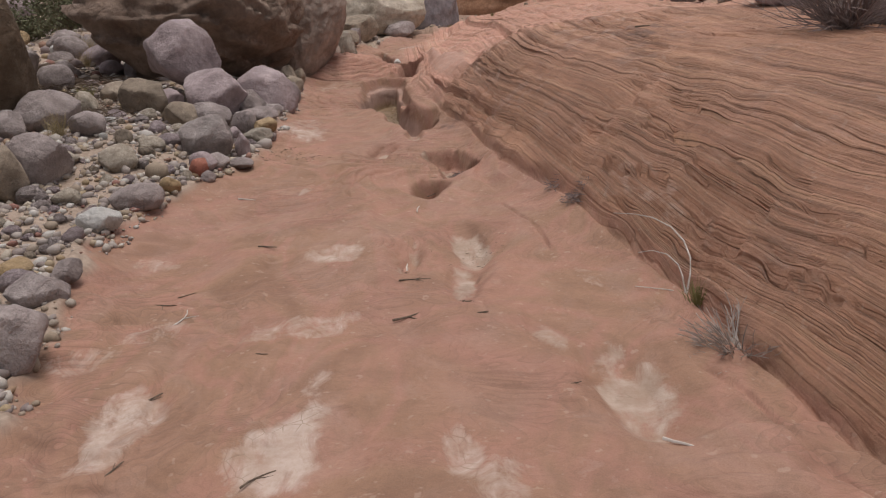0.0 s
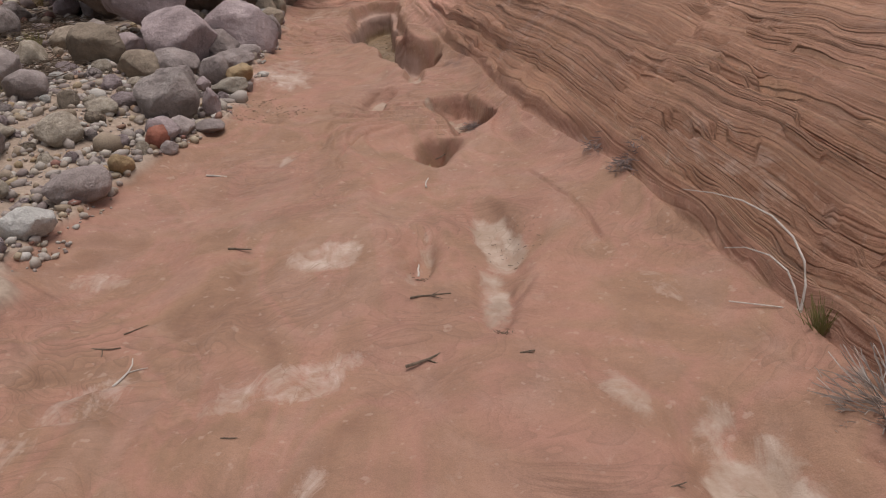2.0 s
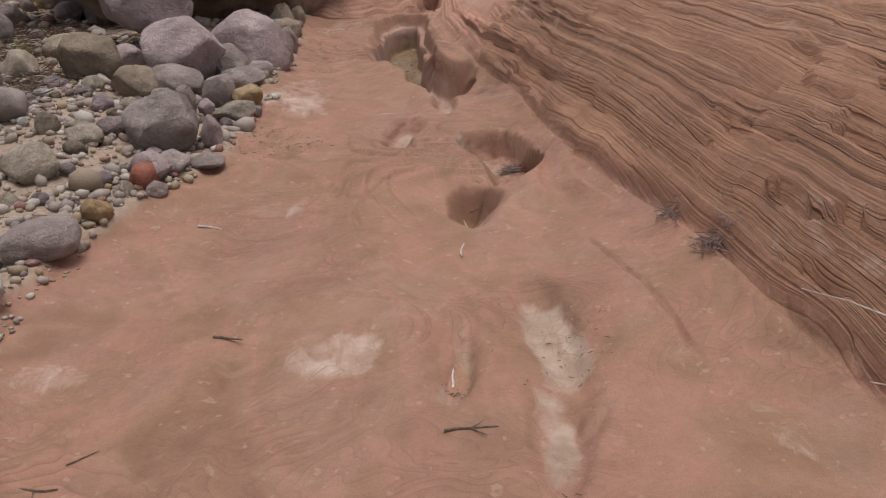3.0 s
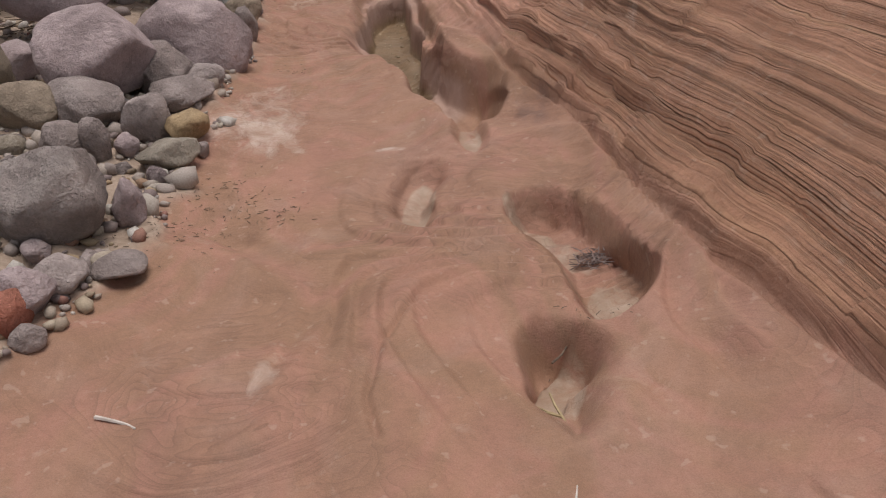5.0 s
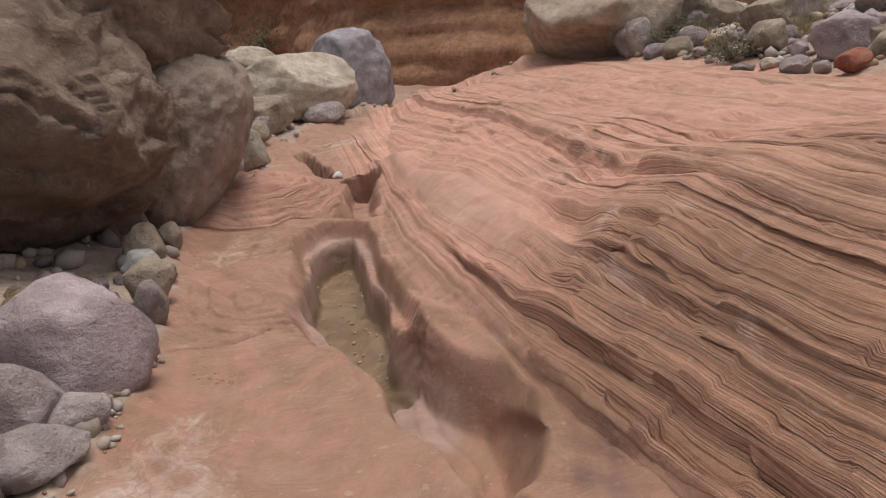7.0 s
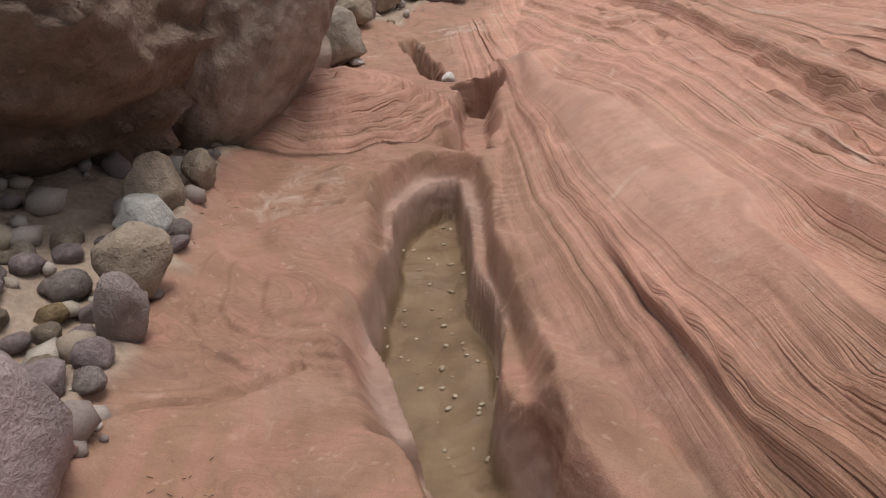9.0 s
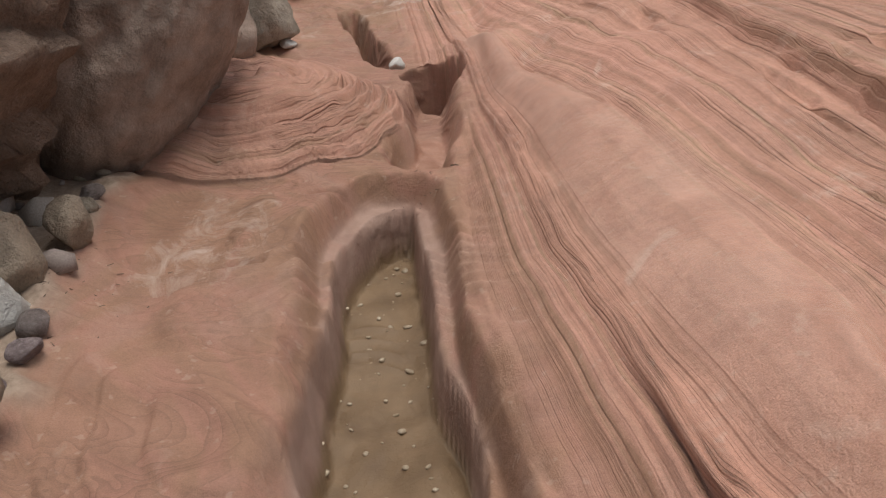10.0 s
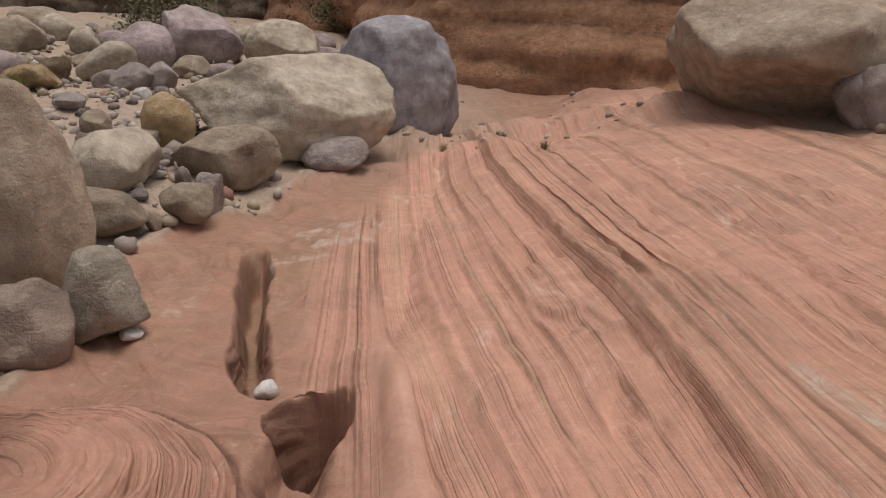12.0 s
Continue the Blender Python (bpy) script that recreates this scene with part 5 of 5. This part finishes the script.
stone("white", -0.86, 12.74, 0.11, 0.08, 0.08, 30, sink=0.3)
dark_twig, pale_twig = "short dark dry twig lying on the sandstone", "bleached pale twig lying on the sandstone"
twig(-1.27, 3.41, 0.13, -25, BARK, 1, dark_twig)
twig(-1.19, 3.55, 0.09, 20, BARK, 2, dark_twig, 0.003, 0)
twig(-1.10, 3.24, 0.16, 70, BLEACHED, 3, pale_twig, 0.004)
twig(-0.93, 4.12, 0.11, 5, BARK, 4, dark_twig, 0.005, 0)
twig(-0.12, 3.19, 0.15, 15, BARK, 5, dark_twig, 0.006)
twig(-0.12, 3.6, 0.15, 5, BARK, 6, dark_twig, 0.004, 2)
twig(-1.28, 5.1, 0.14, -8, BLEACHED, 7, pale_twig, 0.006, 0)
twig(-0.99, 2.52, 0.12, 60, BARK, 8, dark_twig)
twig(-0.51, 2.05, 0.12, 60, BARK, 9, dark_twig)
twig(0.77, 2.18, 0.13, -35, BLEACHED, 10, pale_twig, 0.006, 0)
twig(0.19, 3.16, 0.05, 10, BARK, 11, dark_twig, 0.004)
twig(-0.67, 2.84, 0.05, 0, BARK, 12, dark_twig, 0.003, 0)
twig(-0.16, 4.72, 0.12, 92, BLEACHED, 13, pale_twig, 0.004, 0)
twig(-0.95, 2.1, 0.1, 70, BARK, 14, dark_twig)
twig(-0.08, 5.45, 0.2, 60, BARK, 15, dark_twig, 0.004, 2)
twig(-0.14, 5.1, 0.2, 105, STRAW, 16, "straw-coloured dry twig in a pothole", 0.006, 2)
twig(-0.17, 3.95, 0.12, 80, BLEACHED, 17, pale_twig, 0.005)
twig(0.49, 2.53, 0.05, 10, BARK, 18, dark_twig, 0.003)
twig(1.55, 6.6, 0.12, 10, BARK, 19, "dark dry twig on the layered ridge", 0.008)
litter("litter", "dark leaf and bark bits scattered on the slab", np.concatenate((around(-1.05, 6.25, 0.07, 30, 1), around(-1.3, 6.4, 0.13, 110, 2), around(-1.4, 6.05, 0.1, 60, 3), around(-0.17, 3.85, 0.02, 16, 4), around(0.13, 3.3, 0.02, 20, 5), around(0.2, 4.0, 0.1, 30, 6), around(0.0, 5.5, 0.07, 30, 7), around(-0.7, 10.85, 0.05, 30, 8), around(-1.28, 8.2, 0.06, 16, 9), around(-1.8, 9.9, 0.15, 60, 10), around(-0.56, 11.03, 0.02, 14, 11))), np.random.default_rng(5).uniform(0.006, 0.022, 416), BARK, 31)
litter("litter", "dense drift of dry bark and sticks among the boulders", np.concatenate((around(-4.0, 8.5, 0.5, 1500, 12), around(-3.3, 7.3, 0.28, 900, 13), around(-4.9, 9.8, 0.4, 500, 14))), np.random.default_rng(6).uniform(0.04, 0.16, 2900), BARK, 32, 0.05)
litter("litter", "small round nest of grey plant bits in a pothole", around(0.085, 5.98, 0.03, 90, 15), np.random.default_rng(7).uniform(0.02, 0.06, 90), PURPLE, 33, 0.03)
litter("litter", "small clump of grey dry plant bits in the seam", np.concatenate((around(0.745, 4.44, 0.03, 110, 16), around(0.66, 4.75, 0.02, 40, 17))), np.random.default_rng(8).uniform(0.02, 0.06, 150), PURPLE, 34, 0.04)


def arched_branch():
    """The bleached branch that springs from the seam and bends over."""
    root = new("bent_branch")
    root.matrix_world = pose(1.06, 3.26, height(1.06, 3.26))
    for pts, r in ((((0, 0, 0), (0.02, 0.03, 0.08), (0.03, 0.08, 0.14), (0.02, 0.16, 0.19), (-0.01, 0.27, 0.22), (-0.06, 0.42, 0.22), (-0.11, 0.58, 0.19), (-0.18, 0.74, 0.15)), 0.005), (((0.0, 0.01, 0), (-0.01, 0.04, 0.07), (-0.02, 0.08, 0.11), (-0.05, 0.16, 0.13), (-0.09, 0.27, 0.11), (-0.13, 0.36, 0.07)), 0.004), (((0, 0, 0.01), (-0.08, 0.02, 0.02), (-0.2, 0.08, 0.015)), 0.003)):
        bm = bmesh.new()
        tube(bm, [Vector(p) for p in pts], r, 0.002, 6)
        part("branch", bm, BLEACHED, root)
    return tagged(root, "bleached bent branch springing from the rock seam", "branch")


arched_branch()
grass_tuft(1.07, 3.14, 0.14, 90, GREEN, "small yellow-green tuft in the rock seam", 41)
dry_bush(1.13, 2.75, 0.26, 90, PALE_TWIG, "low dry pale-grey plant in the rock seam", 42, spread=1.4)
dry_bush(2.55, 5.35, 0.7, 150, PURPLE, "dry purple-grey bush on top of the ridge", 43)
dry_bush(2.95, 5.7, 0.65, 130, PURPLE, "dry purple-grey bush on top of the ridge", 44)
for i, (x, y, s) in enumerate(((3.3, 13.2, 0.5), (3.35, 15.3, 0.4), (3.9, 15.9, 0.5), (4.9, 12.4, 0.6), (3.8, 9.6, 0.5))):
    dry_bush(x, y, s, 45, PURPLE, "small grey-green shrub among bank stones", 50 + i, SAGE, 5)
for i, (x, y, s) in enumerate(((-2.93, 6.05, 0.26), (-3.6, 8.1, 0.2), (-5.4, 12.3, 0.4), (-6.0, 13.0, 0.4), (-4.6, 10.4, 0.25), (-5.2, 19.4, 0.45), (-5.6, 20.3, 0.5), (3.7, 15.1, 0.4), (4.3, 13.7, 0.45), (0.75, 16.4, 0.12), (-0.1, 17.6, 0.12), (4.6, 9.8, 0.4))):
    grass_tuft(x, y, s, 120, GREEN if i % 2 else STRAW, "dry yellowish grass tuft between stones", 70 + i)
for i, (x, y, s) in enumerate(((-8.0, 17.5, 1.5), (-9.8, 15.0, 1.8), (-9.0, 21.5, 2.0), (-11.5, 18.5, 2.2), (-7.4, 14.4, 0.9), (-11, 24, 2.4), (-6.5, 29, 1.6), (-3.0, 36, 2.0))):
    dry_bush(x, y, s, 80, BARK, "dark grey-green shrub with bare twigs", 90 + i, SAGE, 9)


def bare_tree(x, y, tall, seed):
    rng = random.Random(seed)
    root = new("bare_tree")
    root.matrix_world = pose(x, y, height(x, y) - 0.05)
    bm = bmesh.new()
    trunk = spray(rng, (0, 0, 0), (0.1, 0, 1), tall, 0.18, 7)
    tube(bm, trunk, 0.07, 0.012, 7)
    part("trunk", bm, BARK, root)
    bm = bmesh.new()
    for i in range(26):
        j = rng.randint(2, 5)
        a = rng.uniform(0, 6.283)
        limb = spray(rng, trunk[j], (math.cos(a), math.sin(a), 0.7), tall * rng.uniform(0.25, 0.5), 0.25, 6)
        tube(bm, limb, 0.022, 0.004, 5)
        for _ in range(7):
            tube(bm, spray(rng, rng.choice(limb[1:]), (rng.uniform(-1, 1), rng.uniform(-1, 1), 0.6), tall * rng.uniform(0.08, 0.2), 0.3, 4), 0.007, 0.002, 3)
    part("crown", bm, BARK, root)
    return tagged(root, "leafless dark small tree among shrubs", "tree")


bare_tree(-6.9, 17.0, 3.0, 5)
bare_tree(-9.0, 19.0, 3.4, 6)
